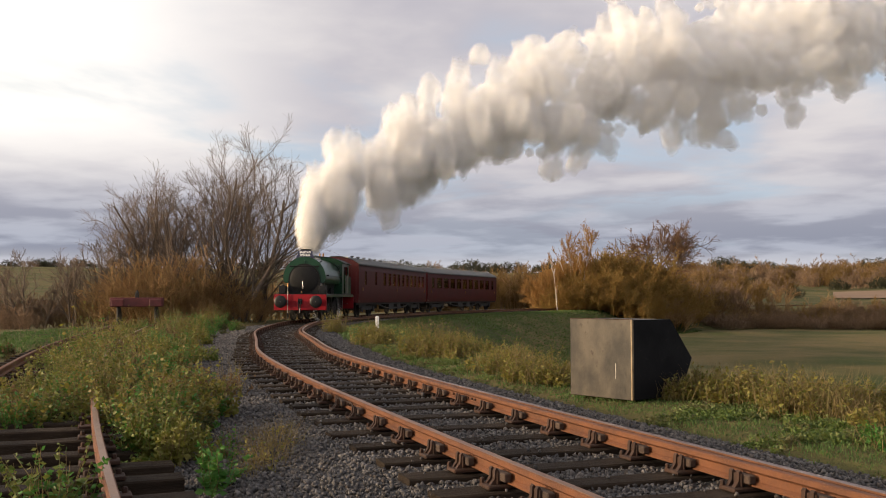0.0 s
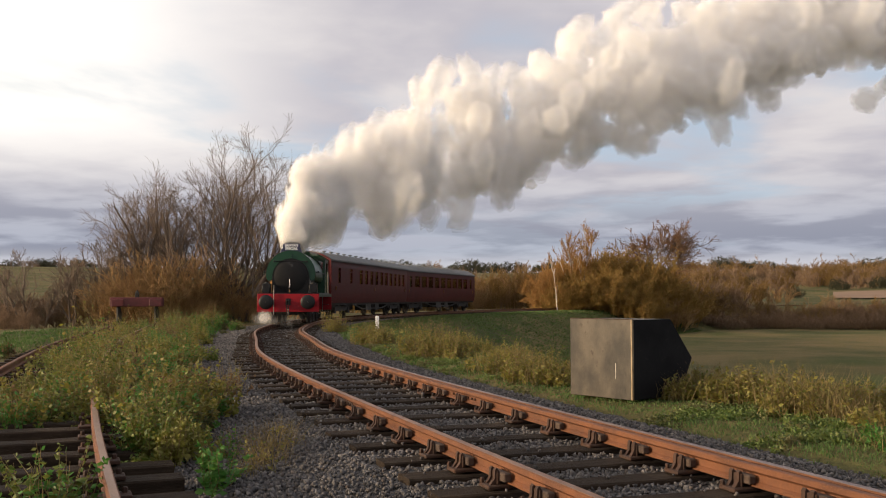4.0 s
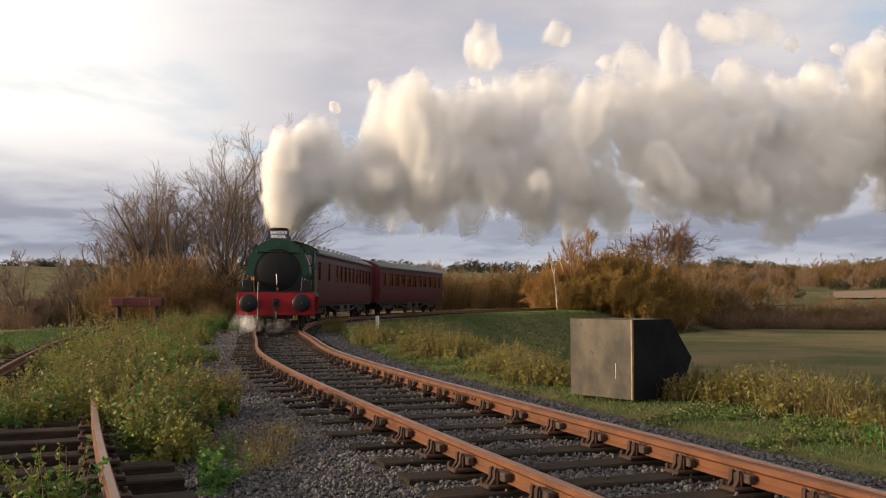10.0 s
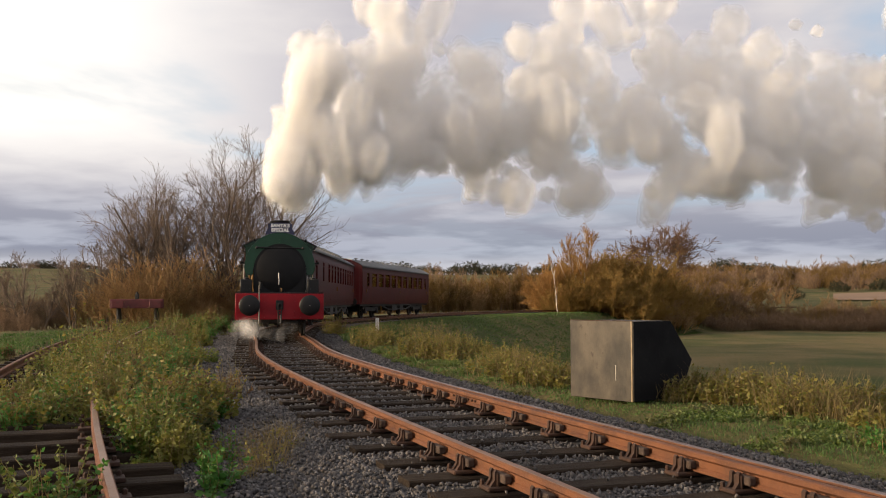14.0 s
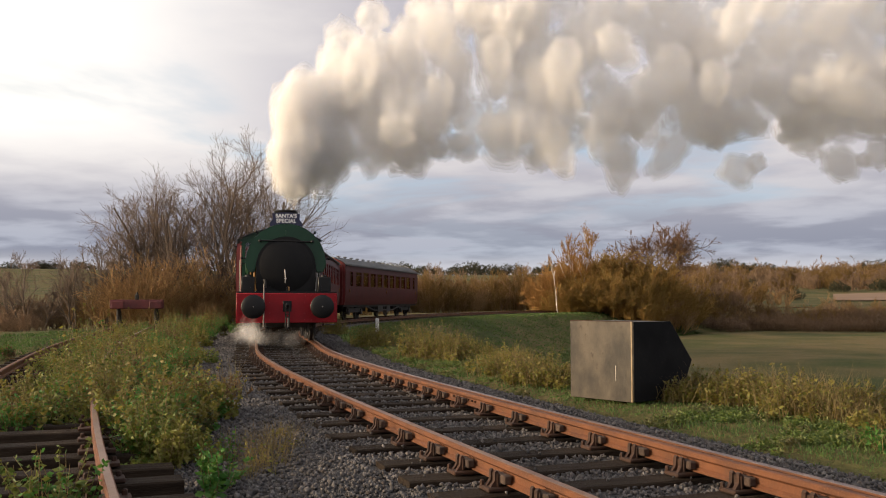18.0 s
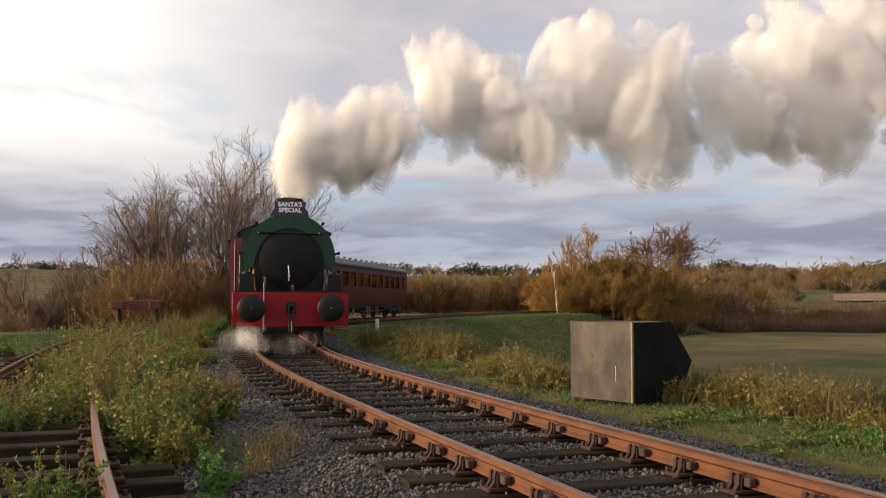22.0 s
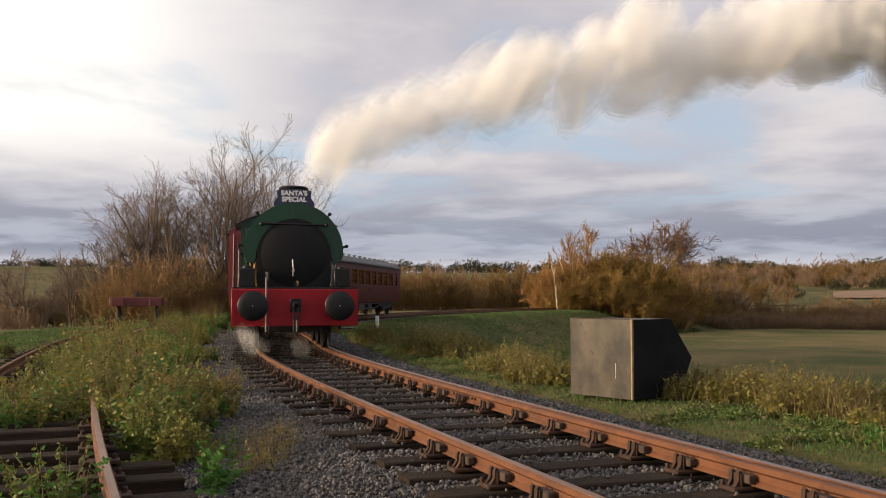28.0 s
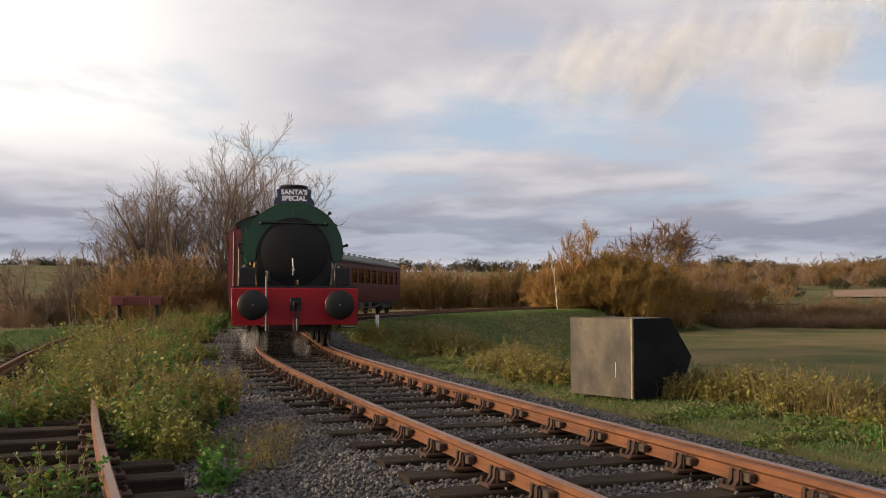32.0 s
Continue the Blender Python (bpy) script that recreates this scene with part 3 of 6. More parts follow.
def steel_bin():
    """A steel skip-like box with a sloping back, stood on end beside the line."""
    ob = empty("steel_bin", "weathered grey steel box, shaded sloping side coloured near black, on the verge", "metal box", m=pose(2.44, 11.7, 0, 0, 0, math.degrees(math.atan2(0.65, 0.76))))
    side = [(0, -0.20), (1.02, -0.20), (1.31, 0.29), (0.824, 0.83), (0, 0.83)]
    bm = bmesh.new()
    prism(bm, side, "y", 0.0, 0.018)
    part("side_panel", bm, BIN_SHADED, ob, "side panel with a cut corner, its shade put into near-black colour")
    bm = bmesh.new()
    prism(bm, side, "y", 1.02, 1.038)
    part("side_panel", bm, BIN_SHADED, ob)
    bm = bmesh.new()
    box(bm, -0.016, 0.0, -0.004, 1.042, -0.20, 0.834, 0.003)
    part("face_panel", bm, BIN_STEEL, ob, "dull galvanised face streaked with rust")
    bm = bmesh.new()
    box(bm, 0.0, 0.82, 0.018, 1.02, 0.812, 0.83)
    part("top_panel", bm, BIN_STEEL, ob)
    bm = bmesh.new()
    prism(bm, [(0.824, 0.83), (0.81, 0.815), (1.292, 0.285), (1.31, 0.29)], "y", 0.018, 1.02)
    part("sloping_panel", bm, BIN_SHADED, ob)
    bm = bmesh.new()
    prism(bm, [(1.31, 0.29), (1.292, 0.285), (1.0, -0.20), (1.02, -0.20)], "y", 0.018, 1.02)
    part("back_panel", bm, BIN_SHADED, ob)
    # pale tan strip along the corner, coloured for the sun grazing the edge
    bm = bmesh.new()
    box(bm, -0.022, 0.012, -0.014, -0.004, -0.20, 0.836, 0.004)
    box(bm, -0.024, -0.016, -0.010, 0.010, -0.20, 0.836, 0.002)
    part("corner_strip", bm, BIN_EDGE, ob, "tan corner edge strip with the grazing sun put into its colour")
    bm = bmesh.new()
    box(bm, -0.022, 0.012, -0.004, 1.042, 0.834, 0.842, 0.002)
    part("top_rim", bm, CHAIR_IRON, ob, "rusty folded rim along the top edge")
    bm = bmesh.new()
    box(bm, -0.020, -0.016, 0.255, 0.268, 0.06, 0.26, 0.001)
    part("scrape", bm, PIPE_GREY, ob, "small pale scraped strip")


steel_bin()


# ---- locomotive: y runs back from the front beam, z up from the rail top ----
def arc(r, a0, a1, n, cz=0.0, sx=1.0):
    return [(sx * r * math.cos(radians(a0 + (a1 - a0) * k / n)), cz + r * math.sin(radians(a0 + (a1 - a0) * k / n))) for k in range(n + 1)]


def spoked_wheel(parent, r, x, y, spokes=12, name="wheelset"):
    """A pair of wheels on their axle, turning as one."""
    bm = bmesh.new()
    for sx in (-1, 1):
        cx = sx * 0.745
        for rr, w0, w1 in ((r, -0.065, 0.065),):
            for (ra, rb, wa, wb) in ((r - 0.07, r, -0.065, 0.065), (r - 0.05, r + 0.028, -0.065, -0.04)):
                outer, inner = [], []
                n = 28
                xs = (cx + sx * wa, cx + sx * wb)
                rings = [[(xx, q * math.cos(2 * math.pi * k / n), q * math.sin(2 * math.pi * k / n)) for k in range(n)] for xx, q in ((xs[0], ra), (xs[0], rb), (xs[1], rb), (xs[1], ra), (xs[0], ra))]
                loft(bm, rings, caps=False)
        turned(bm, [(0.11, cx - 0.07), (0.11, cx + 0.07)], 14, "x")
        for k in range(spokes):
            a = 2 * math.pi * k / spokes
            pipe(bm, [(cx, 0.09 * math.cos(a), 0.09 * math.sin(a)), (cx, (r - 0.06) * math.cos(a), (r - 0.06) * math.sin(a))], [0.035, 0.028], 5)
    turned(bm, [(0.07, -0.75), (0.07, 0.75)], 10, "x")
    ob = part(name, bm, GRIME, parent, smooth=True)
    ob.matrix_basis = pose(x, y, r)
    return ob


def locomotive():
    ob = empty("steam_locomotive", "green saddle-tank steam locomotive with red buffer beam", "locomotive")
    P = lambda name, bm, mat, label="", parent=ob, smooth=True: part(name, bm, mat, parent, label, smooth)
    # beams
    for y0, y1, nm in ((0.0, 0.06, "front_buffer_beam"), (8.14, 8.2, "rear_buffer_beam")):
        bm = bmesh.new()
        box(bm, -1.30, 1.30, y0, y1, 0.53, 1.30, 0.012)
        yf = y0 if y0 == 0 else y1
        sg = -1 if y0 == 0 else 1
        for x in (-1.24, -0.62, -0.45, 0.45, 0.62, 1.24):
            for z in (0.60, 0.78, 1.06, 1.23):
                turned(bm, [(0.017, yf), (0.014, yf + sg * 0.008), (0.006, yf + sg * 0.011)], 8, "y", (x, 0, z))
        beam = P(nm, bm, RED, "bright red painted buffer beam")
        for sx in (-0.87, 0.87):
            bm = bmesh.new()
            turned(bm, [(0.21, yf), (0.21, yf + sg * 0.03), (0.15, yf + sg * 0.05), (0.135, yf + sg * 0.30), (0.10, yf + sg * 0.30), (0.09, yf + sg * 0.44), (0.10, yf + sg * 0.445)], 24, "y", (sx, 0, 0.95))
            buf = P("buffer", bm, BLACK, "black sprung round buffer", smooth=True)
            bm = bmesh.new()
            turned(bm, [(0.10, yf + sg * 0.435), (0.285, yf + sg * 0.45), (0.303, yf + sg * 0.465), (0.287, yf + sg * 0.482), (0.18, yf + sg * 0.503), (0.02, yf + sg * 0.512)], 40, "y", (sx, 0, 0.95))
            P("buffer_head", bm, BLACK, "", buf)
            bm = bmesh.new()
            turned(bm, [(0.016, yf + sg * 0.508), (0.016, yf + sg * 0.514), (0.005, yf + sg * 0.516)], 10, "y", (sx, 0, 0.95))
            P("centre_pin", bm, PIPE_GREY, "", buf)
    # coupling
    bm = bmesh.new()
    box(bm, -0.11, 0.11, -0.02, 0.0, 0.82, 1.10, 0.005)
    prism(bm, [(-0.02, 0.92), (-0.20, 0.92), (-0.26, 0.99), (-0.25, 1.05), (-0.19, 1.03), (-0.18, 0.99), (-0.02, 1.01)], "x", -0.032, 0.032)
    P("draw_hook", bm, BLACK, "black forged coupling hook", smooth=False)
    for z0, z1, w in ((1.0, 0.72, 0.05), (0.74, 0.44, 0.045)):
        bm = bmesh.new()
        yy = -0.17
        pipe(bm, [(-w, yy, z0), (-w, yy, z1), (-w * 0.5, yy, z1 - 0.04), (w * 0.5, yy, z1 - 0.04), (w, yy, z1), (w, yy, z0), (0, yy, z0 + 0.03), (-w, yy, z0)], 0.020, 6)
        P("coupling_link", bm, GRIME, "hanging coupling link")
    bm = bmesh.new()
    pipe(bm, [(0.02, -0.16, 0.68), (0.02, -0.15, 0.42)], 0.02, 6)
    P("coupling_screw", bm, STEEL, "bright worn coupling pin")
    # vacuum pipe and lamp irons
    bm = bmesh.new()
    pipe(bm, [(-0.60, -0.05, 0.42), (-0.60, -0.06, 0.9), (-0.60, -0.06, 1.55)], 0.02, 8)
    P("vacuum_pipe", bm, PIPE_GREY, "bare upright brake pipe")
    bm = bmesh.new()
    pipe(bm, [(-0.60, -0.06, 1.55), (-0.60, -0.08, 1.64), (-0.57, -0.12, 1.63), (-0.57, -0.14, 1.45)], 0.034, 8)
    P("brake_hose", bm, BLACK, "black rubber brake hose")
    for x, z in ((0.0, 1.30), (0.92, 1.34), (-0.92, 1.34)):
        bm = bmesh.new()
        box(bm, x - 0.02, x + 0.02, 0.06, 0.075, z, z + 0.16)
        P("lamp_iron", bm, BLACK, smooth=False)
    bm = bmesh.new()
    turned(bm, [(0.035, 1.36), (0.04, 1.40), (0.035, 1.45), (0.02, 1.47)], 14, at=(0.03, 0.16, 0))
    P("front_lamp", bm, BRASS, "small brass lamp at the smokebox foot")
    # frames, running plate, steps
    for sx in (-1, 1):
        bm = bmesh.new()
        prism(bm, [(0.06, 0.62), (1.0, 0.62), (1.3, 0.5), (7.2, 0.5), (8.14, 0.62), (8.14, 1.30), (0.06, 1.30)], "x", sx * 0.60 - 0.015, sx * 0.60 + 0.015)
        P("frame_plate", bm, BLACK, smooth=False)
        bm = bmesh.new()
        box(bm, sx * 1.28 - 0.02, sx * 1.28 + 0.02, 0.06, 8.14, 1.18, 1.30, 0.005)
        P("valance", bm, GREEN, smooth=False)
        for y in (0.55, 6.3):
            bm = bmesh.new()
            for z in (0.45, 0.8):
                box(bm, sx * 1.12 - 0.16, sx * 1.12 + 0.16, y - 0.16, y + 0.16, z, z + 0.02)
            box(bm, sx * 0.97 - 0.01, sx * 0.97 + 0.01, y - 0.16, y + 0.16, 0.45, 1.30)
            P("step", bm, BLACK, "black steel footstep", smooth=False)
        bm = bmesh.new()
        pipe(bm, [(sx * 0.78, 0.55, 0.6), (sx * 0.76, 0.75, 0.3), (sx * 0.75, 0.95, 0.08)], 0.022, 6)
        P("sand_pipe", bm, GRIME)
        bm = bmesh.new()
        box(bm, sx * 1.00 - 0.17, sx * 1.00 + 0.17, 0.42, 0.85, 1.34, 1.74, 0.02)
        turned(bm, [(0.09, 1.74), (0.09, 1.78), (0.03, 1.80)], 12, at=(sx * 1.0, 0.62, 0))
        P("sand_box", bm, BLACK, "black sandbox on the running plate")
        bm = bmesh.new()
        pipe(bm, [(sx * 0.80, 0.9, 1.36), (sx * 0.84, 0.95, 1.7), (sx * 0.80, 1.05, 2.0)], 0.04, 8)
        pipe(bm, [(sx * 0.92, 1.3, 1.36), (sx * 0.92, 1.3, 2.0)], 0.03, 8)
        P("steam_pipe", bm, BRASS if sx < 0 else PIPE_GREY, "exposed copper pipe beside the smokebox")
    bm = bmesh.new()
    box(bm, -1.29, 1.29, 0.05, 8.15, 1.30, 1.34, 0.008)
    P("running_plate", bm, BLACK, smooth=False)
    bm = bmesh.new()
    box(bm, -0.58, 0.58, 0.3, 7.8, 0.62, 1.28)
    P("underframe", bm, GRIME, smooth=False)
    # smokebox with its door
    bm = bmesh.new()
    out = arc(0.79, 0, 180, 28, 2.05) + [(-0.79, 1.34), (0.79, 1.34)]
    prism(bm, out, "y", 0.86, 1.9, 0.02)
    sb = P("smokebox", bm, SMOKEBOX_BLACK, "matt black smokebox with round door")
    bm = bmesh.new()
    turned(bm, [(0.71, 0.865), (0.71, 0.85), (0.66, 0.835), (0.48, 0.80), (0.24, 0.775), (0.02, 0.768)], 44, "y", (0, 0, 2.06))
    dr = P("smokebox_door", bm, SMOKEBOX_BLACK, "dished round smokebox door", sb)
    for z, ln in ((1.70, 0.24),):
        bm = bmesh.new()
        pipe(bm, [(-0.03, 0.72, z - 0.12), (-0.02, 0.70, z), (-0.04, 0.72, z + ln)], 0.016, 6)
        pipe(bm, [(-0.02, 0.76, z), (-0.02, 0.68, z)], 0.03, 8)
        P("door_handle", bm, STEEL, "bright steel dart handle", sb)
    # boiler and firebox under the tank
    bm = bmesh.new()
    turned(bm, [(0.81, 1.88), (0.81, 5.4)], 30, "y", (0, 0, 2.07))
    P("boiler", bm, BLACK)
    bm = bmesh.new()
    box(bm, -0.72, 0.72, 4.2, 5.45, 0.9, 2.0)
    P("firebox", bm, BLACK, smooth=False)
    # saddle tank: an arch of round section
    bm = bmesh.new()
    out = [(1.00, 1.97)] + arc(1.07, -6, 186, 40, 2.20) + [(-1.00, 1.97), (-0.86, 1.95)] + arc(0.81, 184, -4, 30, 2.05) + [(0.86, 1.95)]
    prism(bm, out, "y", 0.93, 5.38, 0.025)
    tank = P("saddle_tank", bm, GREEN, "glossy dark green saddle tank")
    for y in (0.96, 2.4, 3.9, 5.2):
        bm = bmesh.new()
        ring = arc(1.077, -4, 184, 40, 2.20)
        loft(bm, [[(x, yy, z) for x, z in ring] for yy in (y, y + 0.05)], close=False)
        bmesh.ops.solidify(bm, geom=bm.faces, thickness=0.006)
        P("tank_band", bm, BLACK if y > 1 else GREEN, "", tank)
    bm = bmesh.new()
    turned(bm, [(0.27, 3.20), (0.27, 3.36), (0.29, 3.37), (0.29, 3.40), (0.10, 3.45), (0.03, 3.47)], 24, at=(0, 3.6, 0))
    P("tank_filler", bm, GREEN, "round tank filler lid", tank)
    # handrails and lifting lugs
    bm = bmesh.new()
    pipe(bm, [(-0.70, 0.84, 2.80), (0.70, 0.84, 2.78)], 0.022, 8)
    for x in (-0.66, 0.66, 0.0):
        pipe(bm, [(x, 0.84, 2.79), (x, 0.95, 2.79)], 0.018, 6)
    for x in (-0.70, 0.70):
        turned(bm, [(0.02, 0.80), (0.042, 0.82), (0.042, 0.86), (0.02, 0.88)], 10, "y", (x, 0, 2.79))
    P("front_handrail", bm, BLACK, "black handrail across the tank front")
    bm = bmesh.new()
    box(bm, -0.02, 0.02, 0.88, 0.93, 2.88, 3.10)
    P("centre_strap", bm, GREEN, "", tank, False)
    for a in (8, 48, 132, 172):
        bm = bmesh.new()
        c, s = math.cos(radians(a)), math.sin(radians(a))
        for y in (1.15, 4.9):
            if a in (48, 132):
                bm.free()
                bm = bmesh.new()
            pipe(bm, [(1.07 * c, y, 2.175 + 1.07 * s), (1.16 * c, y, 2.175 + 1.16 * s)], 0.022, 6)
            turned(bm, [(0.02, y - 0.04), (0.04, y - 0.025), (0.04, y + 0.025), (0.02, y + 0.04)], 10, "y", (1.18 * c, 0, 2.175 + 1.18 * s))
            if a in (48, 132):
                P("lifting_lug", bm, BLACK, "black lifting lug")
                bm = bmesh.new()
        if a in (48, 132):
            bm.free()
            continue
        pipe(bm, [(1.18 * c, 1.15, 2.175 + 1.18 * s), (1.18 * c, 4.9, 2.175 + 1.18 * s)], 0.014, 6)
        P("tank_handrail", bm, BLACK, "black handrail on the tank side")
    # chimney and headboard
    bm = bmesh.new()
    turned(bm, [(0.46, 3.18), (0.40, 3.24), (0.31, 3.30), (0.265, 3.36), (0.245, 3.44), (0.235, 3.56), (0.27, 3.58), (0.315, 3.61), (0.325, 3.645), (0.30, 3.67), (0.22, 3.67), (0.20, 3.4)], 32, at=(0, 1.4, 0))
    ch = P("chimney", bm, BLACK, "short black chimney with a flared cap")
    bm = bmesh.new()
    out = [(-0.45, 3.20), (-0.30, 3.24), (-0.15, 3.26), (0, 3.265), (0.15, 3.26), (0.30, 3.24), (0.45, 3.20), (0.43, 3.31), (0.36, 3.40), (0.375, 3.555), (0.20, 3.585), (0, 3.59), (-0.20, 3.585), (-0.375, 3.555), (-0.36, 3.40), (-0.43, 3.31)]
    prism(bm, out, "y", 1.06, 1.085)
    hb = P("headboard", bm, NAVY, "navy headboard with white lettering", smooth=False)
    for text, z, size in (("SANTA'S", 3.492, 0.145), ("SPECIAL", 3.355, 0.145)):
        cu = bpy.data.curves.new("lettering", "FONT")
        cu.body, cu.size, cu.align_x, cu.align_y, cu.extrude, cu.offset, cu.space_character = text, size, "CENTER", "CENTER", 0.002, 0.006, 1.04
        cu.materials.append(WHITE)
        t = new("lettering", cu)
        t.parent = hb
        t.matrix_basis = pose(0, 1.056, z, 90, 0, 0)
    # safety valves and whistle
    for x, y in ((-0.1, 5.75), (0.1, 5.75)):
        bm = bmesh.new()
        turned(bm, [(0.06, 3.2), (0.06, 3.45), (0.04, 3.5), (0.05, 3.6), (0.02, 3.65)], 12, at=(x, y - 0.5, 0))
        P("safety_valve", bm, BRASS, "small brass safety valve")
    # cab
    cab = empty_child("cab", ob)
    C = lambda name, bm, mat, label="", smooth=False: part(name, bm, mat, cab, label, smooth)
    roof = [(x, z) for x, z in arc(2.35, 57.8, 122.2, 16, 1.02)]
    for y0, y1 in ((5.40, 5.43), (7.55, 7.58)):
        # front and back plates, each with two round-cornered spectacle openings
        for sx in (-1, 1):
            bm = bmesh.new()
            a, b = sorted((sx * 0.86, sx * 1.15))
            box(bm, a, b, y0, y1, 1.34, 2.42)
            C("cab_plate", bm, GREEN)
            bm = bmesh.new()
            a, b = sorted((sx * 1.07, sx * 1.15))
            box(bm, a, b, y0, y1, 2.42, 2.92)
            C("cab_pillar", bm, GREEN)
            bm = bmesh.new()
            a, b = sorted((sx * 0.80, sx * 1.07))
            box(bm, a, b, y0 + 0.01, y1 - 0.01, 2.42, 2.92)
            pane = C("spectacle_pane", bm, GLASS)
        bm = bmesh.new()
        box(bm, -0.86, 0.86, y0, y1, 1.34, 2.42)
        box(bm, -0.80, 0.80, y0, y1, 2.42, 2.92)
        C("cab_plate", bm, GREEN)
        bm = bmesh.new()
        prism(bm, [(1.15, 2.92)] + roof + [(-1.15, 2.92)], "y", y0, y1)
        C("cab_plate", bm, GREEN)
    for sx in (-1, 1):
        bm = bmesh.new()
        x0, x1 = sorted((sx * 1.15, sx * 1.17))
        box(bm, x0, x1, 5.40, 6.0, 1.34, 3.0)
        box(bm, x0, x1, 6.7, 8.15, 1.34, 2.35)
        box(bm, x0, x1, 7.3, 7.58, 2.35, 3.0)
        box(bm, x0, x1, 6.0, 7.3, 2.85, 3.0)
        C("cab_side", bm, GREEN, "green cab side sheet with a doorway")
        for y in (6.02, 6.68):
            bm = bmesh.new()
            pipe(bm, [(sx * 1.24, y, 1.2), (sx * 1.24, y, 2.4)], 0.016, 6)
            C("cab_handrail", bm, PIPE_GREY)
    bm = bmesh.new()
    r2 = [(x * 1.03, z) for x, z in arc(2.37, 57, 123, 16, 1.02)]
    rows = [[(x, y, z) for x, z in r2] for y in (5.25, 7.75)]
    loft(bm, rows, close=False)
    bmesh.ops.solidify(bm, geom=bm.faces, thickness=0.03)
    C("cab_roof", bm, BLACK, "black arched cab roof", True)
    bm = bmesh.new()
    box(bm, -1.15, 1.15, 7.58, 8.14, 1.34, 2.35, 0.01)
    P("coal_bunker", bm, GREEN, "", smooth=False)
    bm = bmesh.new()
    box(bm, -1.18, 1.18, 5.42, 7.6, 1.34, 1.38)
    C("cab_floor", bm, GRIME)
    bm = bmesh.new()
    box(bm, -0.7, 0.7, 5.44, 5.8, 1.38, 2.5)
    C("backhead", bm, BLACK)
    wheels = [(spoked_wheel(ob, 0.62, 0, y), 0.62, y) for y in (1.75, 3.42, 5.10)]
    for sx in (-1, 1):
        for y in (1.75, 3.42, 5.10):
            bm = bmesh.new()
            box(bm, sx * 0.74 - 0.04, sx * 0.74 + 0.04, y - 0.75, y - 0.67, 0.35, 0.95, 0.01)
            P("brake_block", bm, GRIME, smooth=False)
        bm = bmesh.new()
        pipe(bm, [(sx * 0.74, 0.55, 0.62), (sx * 0.74, 0.5, 0.35), (sx * 0.74, 0.45, 0.09)], 0.03, 6)
        P("guard_iron", bm, GRIME)
    bm = bmesh.new()
    box(bm, -0.55, 0.55, 0.35, 0.42, 0.40, 0.55, 0.01)
    for x in (-0.35, 0.0, 0.35):
        turned(bm, [(0.05, 0.30), (0.05, 0.36)], 10, "y", (x, 0, 0.45))
    P("drain_gear", bm, GRIME, "grimy steel gear under the beam", smooth=False)
    for o in ob.children:
        if o.name.split(".")[0] in ("saddle_tank", "chimney", "headboard", "front_handrail", "tank_handrail", "lifting_lug", "safety_valve"):
            o.location.z = -0.08
        if o.name.split(".")[0] == "cab":
            o.location.y = -0.3
    return ob, wheels


def empty_child(name, parent):
    e = new(name)
    e.parent = parent
    e.empty_display_size = 0.1
    return e


